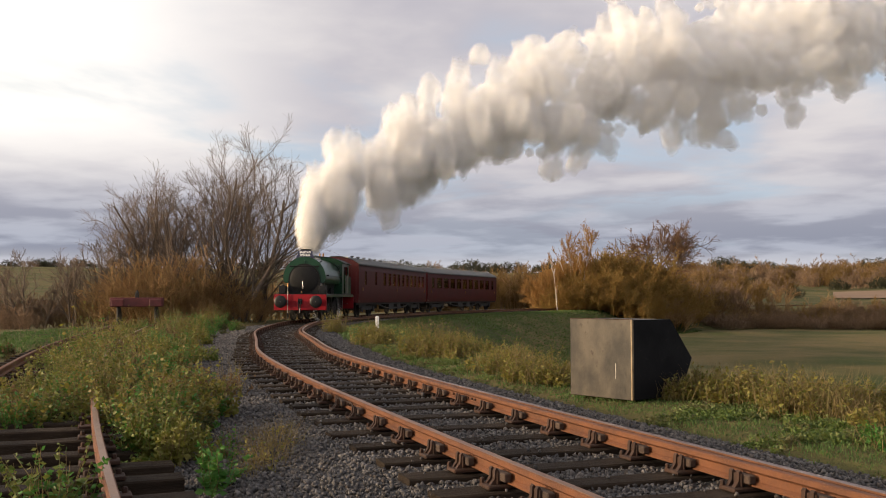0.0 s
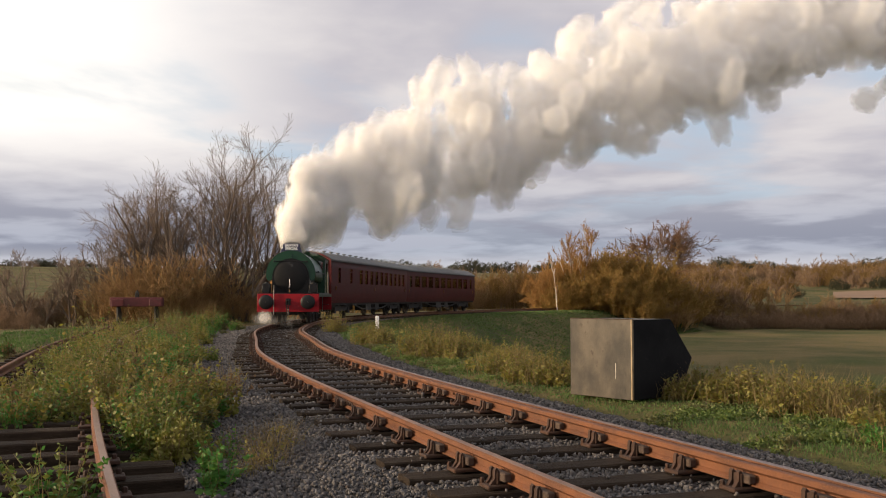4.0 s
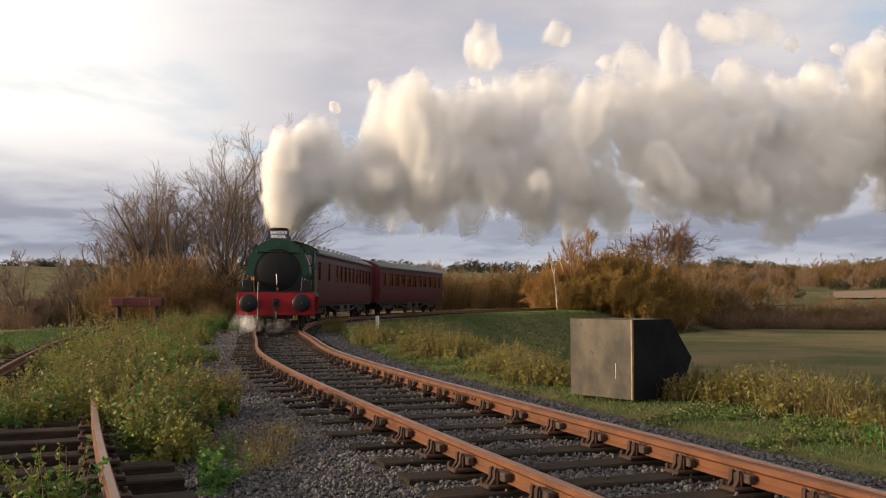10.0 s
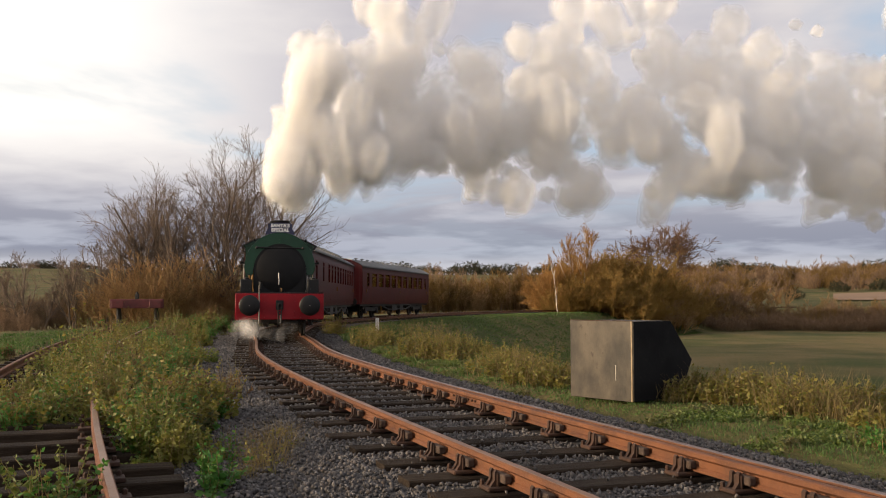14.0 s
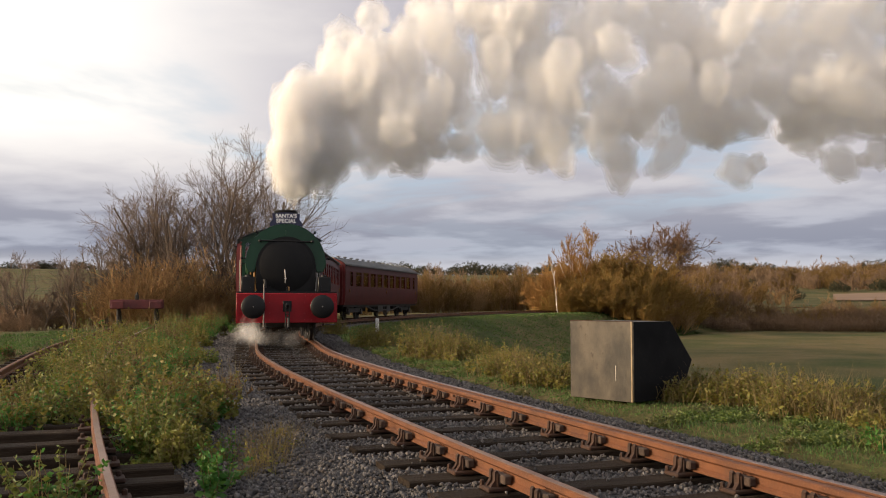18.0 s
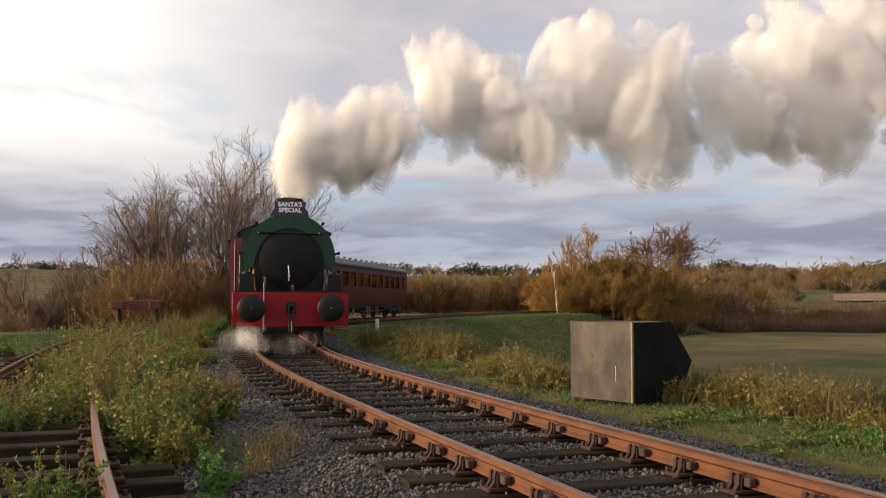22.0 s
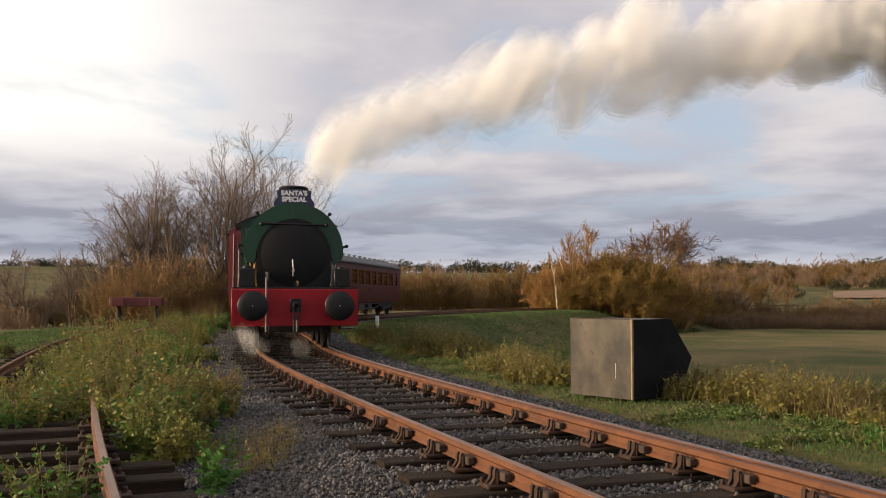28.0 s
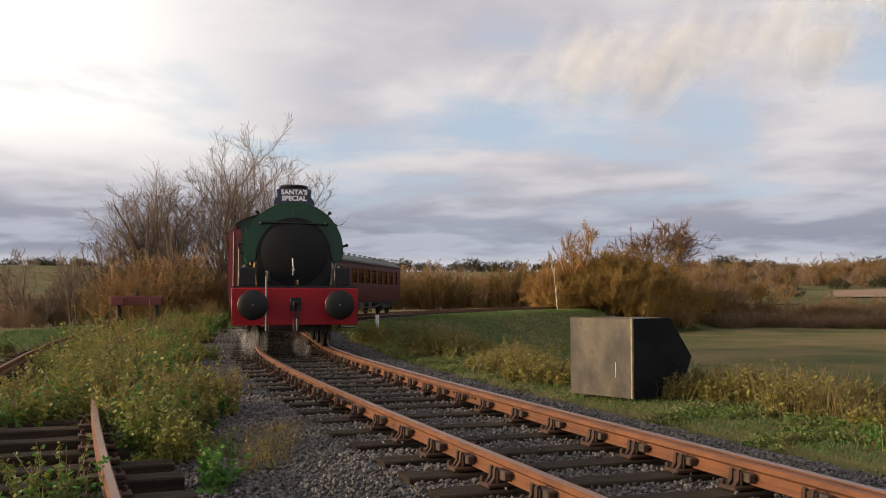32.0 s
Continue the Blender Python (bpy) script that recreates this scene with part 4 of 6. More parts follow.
# ---- coaches ----
def coach(windows, label, glow_cloths):
    """A bogie coach 17.4 m long; windows are (start, width) pairs along the side."""
    ob = empty("passenger_coach", label, "railway coach", "coaches of the train")
    LEN, HW = 17.4, 1.33
    P = lambda name, bm, mat, lab="", parent=ob, smooth=False: part(name, bm, mat, parent, lab, smooth)
    Z0, ZA, ZB, Z1 = 0.86, 1.92, 2.74, 3.06
    wins = sorted(windows)
    for sx in (-1, 1):
        side = empty_child("side_wall", ob)
        x0, x1 = sorted((sx * HW, sx * (HW - 0.05)))
        bm = bmesh.new()
        # lower side curves in slightly towards the foot
        out = [(sx * (HW - 0.07), Z0), (sx * (HW - 0.025), 1.12), (sx * (HW - 0.003), 1.5), (sx * HW, ZA), (sx * (HW - 0.05), ZA), (sx * (HW - 0.1), Z0)]
        prism(bm, out, "y", 0, LEN)
        P("lower_panel", bm, MAROON, "", side, True)
        bm = bmesh.new()
        prism(bm, [(sx * HW, ZB), (sx * (HW - 0.025), Z1), (sx * (HW - 0.07), Z1), (sx * (HW - 0.05), ZB)], "y", 0, LEN)
        P("cantrail_panel", bm, MAROON, "", side)
        y = 0.0
        for a, w in wins + [(LEN, 0)]:
            if a > y:
                bm = bmesh.new()
                box(bm, x0, x1, y, a, ZA, ZB)
                P("window_pillar", bm, MAROON, "", side)
            y = a + w
        bm = bmesh.new()
        for z in (ZA - 0.06, 1.42):
            xa, xb = sorted((sx * HW, sx * (HW + 0.012)))
            box(bm, xa, xb, 0.02, LEN - 0.02, z, z + 0.03)
        P("waist_moulding", bm, MAROON, "", side)
        for a, w in wins:
            bm = bmesh.new()
            xa, xb = sorted((sx * (HW - 0.035), sx * (HW - 0.028)))
            box(bm, xa, xb, a, a + w, ZA, ZB)
            pane = P("window_pane", bm, GLASS, "", side)
            pane.visible_shadow = False
            bm = bmesh.new()
            xa, xb = sorted((sx * (HW - 0.01), sx * (HW + 0.008)))
            for q in ((a - 0.03, a + 0.01, ZA - 0.02, ZB + 0.02), (a + w - 0.01, a + w + 0.03, ZA - 0.02, ZB + 0.02), (a, a + w, ZB - 0.01, ZB + 0.03), (a, a + w, ZA - 0.03, ZA + 0.01), (a, a + w, ZB - 0.20, ZB - 0.17)):
                box(bm, xa, xb, q[0], q[1], q[2], q[3])
            P("window_frame", bm, MAROON, "", side)
        for y in (0.75, 8.6, LEN - 0.75):
            bm = bmesh.new()
            xa, xb = sorted((sx * HW, sx * (HW + 0.05)))
            box(bm, xa, xb, y - 0.02, y + 0.02, 1.55, 1.75, 0.004)
            P("door_handle", bm, BRASS, "", side)
    # ends with gangway
    for y0, sg in ((0.0, -1), (LEN, 1)):
        bm = bmesh.new()
        out = [(HW - 0.05, Z0), (HW - 0.01, ZA), (HW - 0.03, Z1)] + arc(2.15, 52, 128, 14, 1.41) + [(-HW + 0.03, Z1), (-HW + 0.01, ZA), (-HW + 0.05, Z0)]
        ya, yb = sorted((y0 - sg * 0.05, y0 + sg * 0.004))
        prism(bm, out, "y", ya, yb)
        end = P("end_wall", bm, END_SUNLIT, "maroon coach end with sunlight put into its lighter red")
        bm = bmesh.new()
        ya, yb = sorted((y0 + sg * 0.004, y0 + sg * 0.36))
        for q in ((-0.52, -0.44, 0.95, 2.98), (0.44, 0.52, 0.95, 2.98), (-0.44, 0.44, 2.88, 2.98)):
            box(bm, q[0], q[1], ya, yb, q[2], q[3])
        P("gangway", bm, BLACK, "black concertina gangway", end)
        bm = bmesh.new()
        yc = y0 + sg * 0.02
        bm.free()
        for x in (-1.15, -0.85, 0.85, 1.15):
            bm = bmesh.new()
            pipe(bm, [(x, yc, 0.92), (x, yc, 3.05)], 0.025, 6)
            P("end_rib", bm, END_SUNLIT, "", end)
        for sx in (-0.87, 0.87):
            bm = bmesh.new()
            turned(bm, [(0.13, y0), (0.10, y0 + sg * 0.4), (0.23, y0 + sg * 0.42), (0.22, y0 + sg * 0.46)], 20, "y", (sx, 0, 1.0))
            P("buffer", bm, GRIME, "", ob, True)
    # floor and roof
    bm = bmesh.new()
    box(bm, -HW + 0.08, HW - 0.08, 0.05, LEN - 0.05, 0.88, 0.95)
    P("floor", bm, GRIME)
    bm = bmesh.new()
    prof = [(1.33, 3.05)] + arc(2.2, 52.5, 127.5, 16, 1.40) + [(-1.33, 3.05)]
    loft(bm, [[(x, y, z) for x, z in prof] for y in (-0.04, LEN + 0.04)], close=False)
    bmesh.ops.solidify(bm, geom=bm.faces, thickness=0.04)
    rf = P("roof", bm, ROOF_GREY, "weathered grey arched roof", ob, True)
    for k in range(14):
        for x in (-0.62, 0.62):
            bm = bmesh.new()
            z = 1.40 + math.sqrt(2.2 ** 2 - x * x)
            turned(bm, [(0.05, z - 0.02), (0.05, z + 0.05), (0.12, z + 0.06), (0.12, z + 0.11), (0.04, z + 0.13)], 10, at=(x, 0.9 + k * 1.2, 0))
            P("roof_ventilator", bm, ROOF_GREY, "", rf, True)
    for sx in (-1, 1):
        bm = bmesh.new()
        xa, xb = sorted((sx * 1.37, sx * 1.41))
        box(bm, xa, xb, -0.03, LEN + 0.03, 3.03, 3.07)
        P("gutter", bm, GRIME, "", rf)
    # seats, cross walls, and unseen ceiling lamps added to brighten the windows
    for k in range(9):
        y = 1.4 + k * 1.75
        for x in (-0.95, 0.95):
            bm = bmesh.new()
            box(bm, x - 0.36, x + 0.36, y, y + 0.14, 1.1, 1.85, 0.03)
            box(bm, x - 0.36, x + 0.36, y - 0.4, y + 0.5, 1.1, 1.35, 0.03)
            P("seat", bm, MAROON)
    for y in (0.3, 4.6, 8.9, 13.2, LEN - 0.3):
        for x in (-0.86, 0.86):
            bm = bmesh.new()
            box(bm, x - 0.42, x + 0.42, y - 0.02, y + 0.02, 0.95, 3.0)
            P("cross_wall", bm, CREAM)
    for k in range(6):
        bm = bmesh.new()
        box(bm, -0.12, 0.12, 1.4 + k * 2.8, 2.4 + k * 2.8, 3.22, 3.26, 0.01)
        P("ceiling_lamp", bm, WINDOW_FILL, "assumed warm lamp added under the ceiling to brighten the windows")
    # assumed cloth, added so its tan stands for sunlight through the windows
    if glow_cloths:
        for a, w in wins:
            for sx in (-1, 1):
                bm = bmesh.new()
                cloth = 0.25 if sx < 0 else w * 0.86
                rows = [[(sx * (HW - 0.09) + 0.02 * math.sin(9 * j), a + w - cloth + cloth * j / 6, z) for j in range(7)] for z in (ZA - 0.05, ZB)]
                loft(bm, rows, close=False)
                bmesh.ops.solidify(bm, geom=bm.faces, thickness=0.006)
                P("curtain", bm, GLOW_CLOTH)
    # underframe
    bm = bmesh.new()
    for sx in (-1, 1):
        x = sx * 1.15
        pipe(bm, [(x, 4.2, 0.82), (x, 6.4, 0.50), (x, 11.0, 0.50), (x, 13.2, 0.82)], 0.045, 6)
        for y in (6.4, 8.7, 11.0):
            pipe(bm, [(x, y, 0.5), (x, y, 0.82)], 0.035, 6)
        box(bm, x - 0.04, x + 0.04, 0.0, LEN, 0.74, 0.88)
    P("truss_frame", bm, GRIME)
    for y, w in ((7.1, 1.2), (9.2, 0.9)):
        for x in (-1.2, 0.5):
            bm = bmesh.new()
            box(bm, x, x + 0.7, y, y + w, 0.40, 0.8, 0.02)
            P("battery_box", bm, GRIME)
    wheels = []
    for yc in (2.7, LEN - 2.7):
        bm = bmesh.new()
        for sx in (-1, 1):
            x = sx * 0.98
            prism(bm, [(yc - 1.7, 0.62), (yc - 1.5, 0.78), (yc - 0.5, 0.68), (yc + 0.5, 0.68), (yc + 1.5, 0.78), (yc + 1.7, 0.62), (yc + 1.5, 0.5), (yc + 0.6, 0.42), (yc - 0.6, 0.42), (yc - 1.5, 0.5)], "x", x - 0.05, x + 0.05)
            for y in (yc - 1.22, yc + 1.22):
                box(bm, x - 0.07, x + 0.12, y - 0.14, y + 0.14, 0.3, 0.62, 0.02)
        box(bm, -0.9, 0.9, yc - 0.25, yc + 0.25, 0.5, 0.78)
        P("bogie_frame", bm, GRIME)
        for y in (yc - 1.22, yc + 1.22):
            wheels.append((spoked_wheel(ob, 0.46, 0, y, 8), 0.46, y))
    return ob, wheels


LOCO, LOCO_WHEELS = locomotive()
# brake coach: few narrow windows, then compartments
COACH_A, A_WHEELS = coach([(1.2, 0.42), (3.4, 0.42)] + [(5.3 + 1.18 * k, 0.62) for k in range(10)], "maroon brake coach with narrow windows and a grey roof", False)
COACH_B, B_WHEELS = coach([(0.9, 0.5)] + [(2.0 + 1.5 * k, 1.05) for k in range(9)] + [(15.9, 0.5)], "maroon passenger coach with tan cloth added for window glow and grey roof", True)


# ---- vegetation ----
TWIG_GREY = island_material("twig_grey", [(0.1092, 0.0813, 0.0641), (0.1640, 0.1183, 0.0866), (0.2003, 0.1464, 0.1051)], 0.9)
TWIG_RUSSET = island_material("twig_russet", [(0.2380, 0.1469, 0.0749), (0.3489, 0.2104, 0.0957), (0.4239, 0.2673, 0.1188), (0.3237, 0.2438, 0.1110)], 0.9, 0.4)
TWIG_OLIVE = island_material("twig_olive", [(0.1667, 0.1030, 0.0394), (0.2437, 0.1502, 0.0508), (0.2937, 0.1816, 0.0629), (0.2048, 0.1419, 0.0433)], 0.9, 0.4)
TWIG_OAK = island_material("twig_oak", [(0.120, 0.070, 0.040), (0.170, 0.095, 0.050), (0.210, 0.120, 0.060)], 0.9, 0.2)
OAK_LEAF = island_material("oak_leaf", [(0.200, 0.090, 0.035), (0.260, 0.125, 0.045), (0.150, 0.070, 0.030)], 0.8, 0.3)
TWIG_ORANGE = island_material("twig_orange", [(0.3168, 0.1584, 0.0495), (0.3872, 0.2112, 0.0660), (0.3520, 0.2200, 0.0705)], 0.9, 0.3)
TWIG_WILLOW = island_material("twig_willow", [(0.2860, 0.1688, 0.0495), (0.3900, 0.2313, 0.0660), (0.3380, 0.2188, 0.0550), (0.2600, 0.1875, 0.0550)], 0.9, 0.35)
TWIG_DARK = island_material("twig_dark", [(0.0413, 0.0454, 0.0225), (0.0660, 0.0660, 0.0315), (0.0578, 0.0495, 0.0315)], 0.9, 0.1)
LEAF_GREEN = island_material("weed_leaf", [(0.0507, 0.0940, 0.0136), (0.0760, 0.1234, 0.0174), (0.1167, 0.1586, 0.0232), (0.1674, 0.1880, 0.0309), (0.1117, 0.1175, 0.0270)], 0.6, 0.35, patch=(0.22, 0.195, 0.036))
LEAF_YELLOW = island_material("yellow_leaf", [(0.1201, 0.1354, 0.0238), (0.1801, 0.1715, 0.0285), (0.2402, 0.2032, 0.0396), (0.1716, 0.1264, 0.0357)], 0.6, 0.4)
LEAF_VERGE = island_material("verge_leaf", [(0.0570, 0.1045, 0.0180), (0.0950, 0.1430, 0.0260), (0.1425, 0.1650, 0.0360)], 0.6, 0.3, patch=(0.12, 0.09, 0.04))
STRAW_PALE = island_material("pale_straw", [(0.1950, 0.1425, 0.0638), (0.2700, 0.2025, 0.0900), (0.1500, 0.1125, 0.0488), (0.1800, 0.1650, 0.0525)], 0.8, 0.35)
LEAF_DULL = island_material("dull_leaf", [(0.045, 0.060, 0.016), (0.070, 0.080, 0.024), (0.095, 0.088, 0.030)], 0.65, 0.3)
LEAF_FRESH = island_material("fresh_leaf", [(0.0409, 0.1397, 0.0175), (0.0646, 0.1826, 0.0257), (0.0968, 0.2039, 0.0304)], 0.6, 0.3)
STRAW = island_material("dry_grass", [(0.1647, 0.1155, 0.0492), (0.2471, 0.1808, 0.0744), (0.1236, 0.0904, 0.0366), (0.1808, 0.1647, 0.0572)], 0.8, 0.3)
BLADE = island_material("grass_blade", [(0.0332, 0.0793, 0.0119), (0.0491, 0.1058, 0.0178), (0.0740, 0.1276, 0.0253), (0.1073, 0.1506, 0.0406)], 0.7, 0.3)
BANK_BLADE = island_material("bank_blade", [(0.050, 0.100, 0.018), (0.075, 0.125, 0.025), (0.105, 0.130, 0.032)], 0.7, 0.3)
RUSSET_LEAF = island_material("dead_leaf", [(0.1080, 0.0600, 0.0264), (0.1560, 0.0900, 0.0360), (0.0840, 0.0504, 0.0240)], 0.8, 0.25)


def at_px(u, d):
    return (u - 784) / 1600 * d


def limbs(start, way, length, radius, g, K=5, bend=0.25, up=0.15):
    """Many bent limbs at once: start and way (N, 3), length and radius (N,)."""
    N = len(start)
    P = np.zeros((N, K, 3))
    P[:, 0] = start
    d = way / (np.linalg.norm(way, axis=1, keepdims=True) + 1e-9)
    for k in range(1, K):
        d = d + g.normal(size=(N, 3)) * bend / K * 2 + np.array([0, 0, up / K * 2])
        d /= np.linalg.norm(d, axis=1, keepdims=True)
        P[:, k] = P[:, k - 1] + d * (length / (K - 1))[:, None]
    R = radius[:, None] * np.linspace(1, 0.35, K)[None]
    return P, R


def forks(P, R, n, g, lo, hi, spread, lf, rf, jitter=0.3):
    """New limbs that leave given ones: n from each, between the shares lo and hi of its length."""
    N, K, _ = P.shape
    i = np.repeat(np.arange(N), n)
    u = g.uniform(lo, hi, len(i)) * (K - 1)
    k = np.clip(u.astype(int), 0, K - 2)
    f = (u - k)[:, None]
    start = P[i, k] * (1 - f) + P[i, k + 1] * f
    d = P[i, k + 1] - P[i, k]
    d /= np.linalg.norm(d, axis=1, keepdims=True) + 1e-9
    side = np.cross(d, g.normal(size=d.shape))
    side /= np.linalg.norm(side, axis=1, keepdims=True) + 1e-9
    way = d + side * spread * g.uniform(0.6, 1.3, (len(i), 1))
    full = np.linalg.norm(np.diff(P, axis=1), axis=2).sum(1)
    length = full[i] * lf * g.uniform(1 - jitter, 1 + jitter, len(i)) * (1.15 - 0.5 * u / (K - 1))
    radius = R[i, k] * rf
    return start, way, length, radius


def bare_tree(name, seed, h, spread, stems, label, mat_twig, at, turn=0, trunk=BARK, leaf=None, dense=(9, 9, 8), lean=0.25, up=0.35, fine=0.010, reach=0.5):
    """A winter tree: stems, limbs, branches and fine twigs."""
    g = np.random.default_rng(seed)
    a = g.uniform(0, 2 * np.pi, stems)
    start = np.stack([np.cos(a) * 0.25, np.sin(a) * 0.25, np.full(stems, -0.5)], 1) * (stems > 1) + np.array([0, 0, -0.3])
    way = np.stack([np.cos(a) * lean, np.sin(a) * lean, np.ones(stems)], 1)
    L0 = np.full(stems, h * 0.66) * g.uniform(0.8, 1.08, stems)
    P0, R0 = limbs(start, way, L0, np.full(stems, h * 0.0105) * g.uniform(0.7, 1.2, stems), g, 7, 0.25, 0.3)
    P1, R1 = limbs(*forks(P0, R0, dense[0], g, 0.22, 0.95, spread, reach, 0.55), g, 6, 0.35, up)
    P2, R2 = limbs(*forks(P1, R1, dense[1], g, 0.2, 0.98, 0.75, 0.5, 0.5), g, 5, 0.4, up)
    P3, R3 = limbs(*forks(P2, R2, dense[2], g, 0.15, 1.0, 0.8, 0.55, 0.55), g, 4, 0.5, up)
    R3 = np.maximum(R3, fine)
    R2 = np.maximum(R2, fine * 1.5)
    R1 = np.maximum(R1, fine * 2.2)
    x, y = at
    z = float(height(np.array([x]), np.array([y]))[0])
    ob = empty(name, label, "tree", m=pose(x, y, z, 0, 0, turn))
    join("trunk", array_mesh("trunk", *merged([tubes(P0, R0, 8)]), trunk, True), ob)
    join("limbwork", array_mesh("limbwork", *merged([tubes(P1, R1, 5)]), trunk, True), ob)
    join("crown", array_mesh("crown", *merged([tubes(P2, R2, 3), tubes(P3, R3, 3)]), mat_twig), ob)
    if leaf:
        C = P3[:, 1:].reshape(-1, 3)
        C = C[g.random(len(C)) < leaf[1]]
        n = len(C)
        join("leaves", array_mesh("leaves", *leaves(C, g.normal(size=(n, 3)) + [0, 0, -0.6], g.uniform(0.10, 0.2, n) * (0.6 + fine * 22), g.uniform(0.04, 0.08, n) * (0.6 + fine * 22), g), leaf[0]), ob)
    return ob


for seed, u, d, h, stems, lean, dense in ((12, 412, 51, 13.2, 4, 0.44, (8, 7, 8)), (11, 355, 52, 13.2, 5, 0.42, (9, 8, 8)), (31, 448, 53, 12.4, 4, 0.40, (8, 7, 8)), (24, 310, 53, 11.8, 4, 0.42, (9, 8, 8)), (25, 262, 54, 9.8, 4, 0.40, (8, 7, 7))):
    bare_tree("bare_tree", seed, h, 0.80, stems, "tall leafless many-stemmed tree above the scrub", TWIG_GREY, (at_px(u, d), d), dense=dense, lean=lean, up=0.18, fine=0.0065, reach=0.54)
for seed, u, d, h, stems in ((13, 215, 53, 8.0, 3), (14, 190, 52, 7.0, 3)):
    bare_tree("bare_tree", seed, h, 0.6, stems, "small leafless grey tree rising from the scrub", TWIG_GREY, (at_px(u, d), d), dense=(8, 7, 6), lean=0.35, up=0.2, fine=0.008)
for seed, u, d, h, stems in ((15, 135, 51, 7.2, 3), (16, 62, 50, 6.6, 3), (27, 40, 52, 6.4, 2)):
    bare_tree("young_tree", seed, h, 0.55, stems, "thin leafless young tree by the field", TWIG_GREY, (at_px(u, d), d), dense=(7, 6, 5), lean=0.32, up=0.2, fine=0.008)
bare_tree("oak_tree", 17, 18.4, 1.7, 1, "large spreading oak with sparse russet leaves", TWIG_OAK, (36.6, 150), dense=(24, 10, 8), leaf=(OAK_LEAF, 0.45), lean=0.02, up=0.06, fine=0.030, reach=0.78)
bare_tree("birch_tree", 18, 14.0, 0.35, 2, "golden orange birch with a pale trunk", TWIG_ORANGE, (15.2, 103), trunk=PALE_BARK, dense=(9, 8, 7), leaf=(TWIG_ORANGE, 0.5), lean=0.12, up=0.5, fine=0.018)

bare_tree("birch_tree", 23, 7.4, 0.3, 1, "slim birch with a pale trunk at the bank foot", TWIG_ORANGE, (at_px(988, 98), 98), trunk=PALE_BARK, dense=(4, 4, 4), lean=0.05, up=0.5, fine=0.02)


def bush_mesh(name, seed, h, w, mat, leaf=0.3, n=26, mid=9, fine=7, thick=1.0, arch=0.1):
    """A leafless or half-bare thicket: many stems from the ground that fork into twigs."""
    g = np.random.default_rng(seed)
    a, r = g.uniform(0, 2 * np.pi, n), np.sqrt(g.random(n)) * w * 0.5
    start = np.stack([np.cos(a) * r, np.sin(a) * r, np.full(n, -0.3)], 1)
    way = np.stack([np.cos(a) * r / w * 0.9, np.sin(a) * r / w * 0.9, np.ones(n)], 1) + g.normal(size=(n, 3)) * 0.12
    tall = h * (1.0 - 0.45 * (r / (0.5 * w)) ** 2) * g.uniform(0.72, 1.0, n)
    P0, R0 = limbs(start, way, tall, np.full(n, 0.035 * thick), g, 6, 0.3, 0.15)
    P1, R1 = limbs(*forks(P0, R0, mid, g, 0.15, 1.0, 0.7, 0.42, 0.6), g, 4, 0.4, 0.3 - arch)
    P2, R2 = limbs(*forks(P1, R1, fine, g, 0.1, 1.0, 0.8, 0.5, 0.6), g, 3, 0.4, 0.25 - arch)
    R1, R2 = np.maximum(R1, 0.014 * thick), np.maximum(R2, 0.011 * thick)
    sets = [tubes(P1, R1, 3), tubes(P2, R2, 3)]
    if leaf:
        C = P2.reshape(-1, 3)
        C = C[g.random(len(C)) < leaf * 1.7]
        k = len(C)
        sets.append(leaves(C, g.normal(size=(k, 3)), g.uniform(0.05, 0.10, k) * thick, g.uniform(0.02, 0.035, k) * thick, g))
    return array_mesh("stems", *tubes(P0, R0, 3), mat), array_mesh("crown", *merged(sets), mat)


BUSHES = {
    "russet": [bush_mesh("bush", 30 + k, 4.0, 3.4, TWIG_RUSSET, 0.12, 26, 9, 8) for k in range(3)],
    "olive": [bush_mesh("bush", 40 + k, 4.0, 3.6, TWIG_OLIVE, 0.25, 26, 10, 9, thick=1.15) for k in range(3)],
    "brown": [bush_mesh("bush", 50 + k, 4.0, 3.8, TWIG_BROWN, 0.15, 26, 10, 9, thick=1.15) for k in range(2)],
    "orange": [bush_mesh("bush", 60, 4.0, 2.6, TWIG_ORANGE, 0.45, 40, 11, 10, 1.1, 0.12)],
    "willow": [bush_mesh("bush", 65 + k, 4.0, 3.2, TWIG_WILLOW, 0.5, 36, 10, 10, 1.15, 0.1) for k in range(2)],
    "dark": [bush_mesh("bush", 70, 4.0, 4.4, TWIG_DARK, 0.9, 26, 9, 7, 2.0)],
}


FAR_BUSHES = {
    "russet": [bush_mesh("bush", 80, 4.0, 3.4, TWIG_RUSSET, 0.12, 14, 5, 4, 2.0)],
    "olive": [bush_mesh("bush", 81 + k, 4.0, 3.6, TWIG_OLIVE, 0.5, 26, 8, 5, 1.7) for k in range(2)],
    "brown": [bush_mesh("bush", 84 + k, 4.0, 3.8, TWIG_BROWN, 0.2, 16, 6, 4, 2.2) for k in range(2)],
    "dark": [bush_mesh("bush", 87, 4.0, 4.4, TWIG_DARK, 0.6, 26, 7, 5, 2.2)],
}


def bush(kind, x, y, h, wide=1.0, label="", category="bush", name="bush", group=""):
    mes = BUSHES[kind] if y < 170 else FAR_BUSHES[kind]
    z = float(height(np.array([x]), np.array([y]))[0])
    k = h / 4.0
    stems, twigs = mes[int(rng.integers(len(mes)))]
    ob = new(name, stems)
    join("crown", twigs, ob)
    ob.matrix_basis = pose(x, y, z, 0, 0, rng.uniform(0, 360)) @ Matrix.Diagonal((k * wide, k * wide, k, 1))
    return tagged(ob, label, category, group)


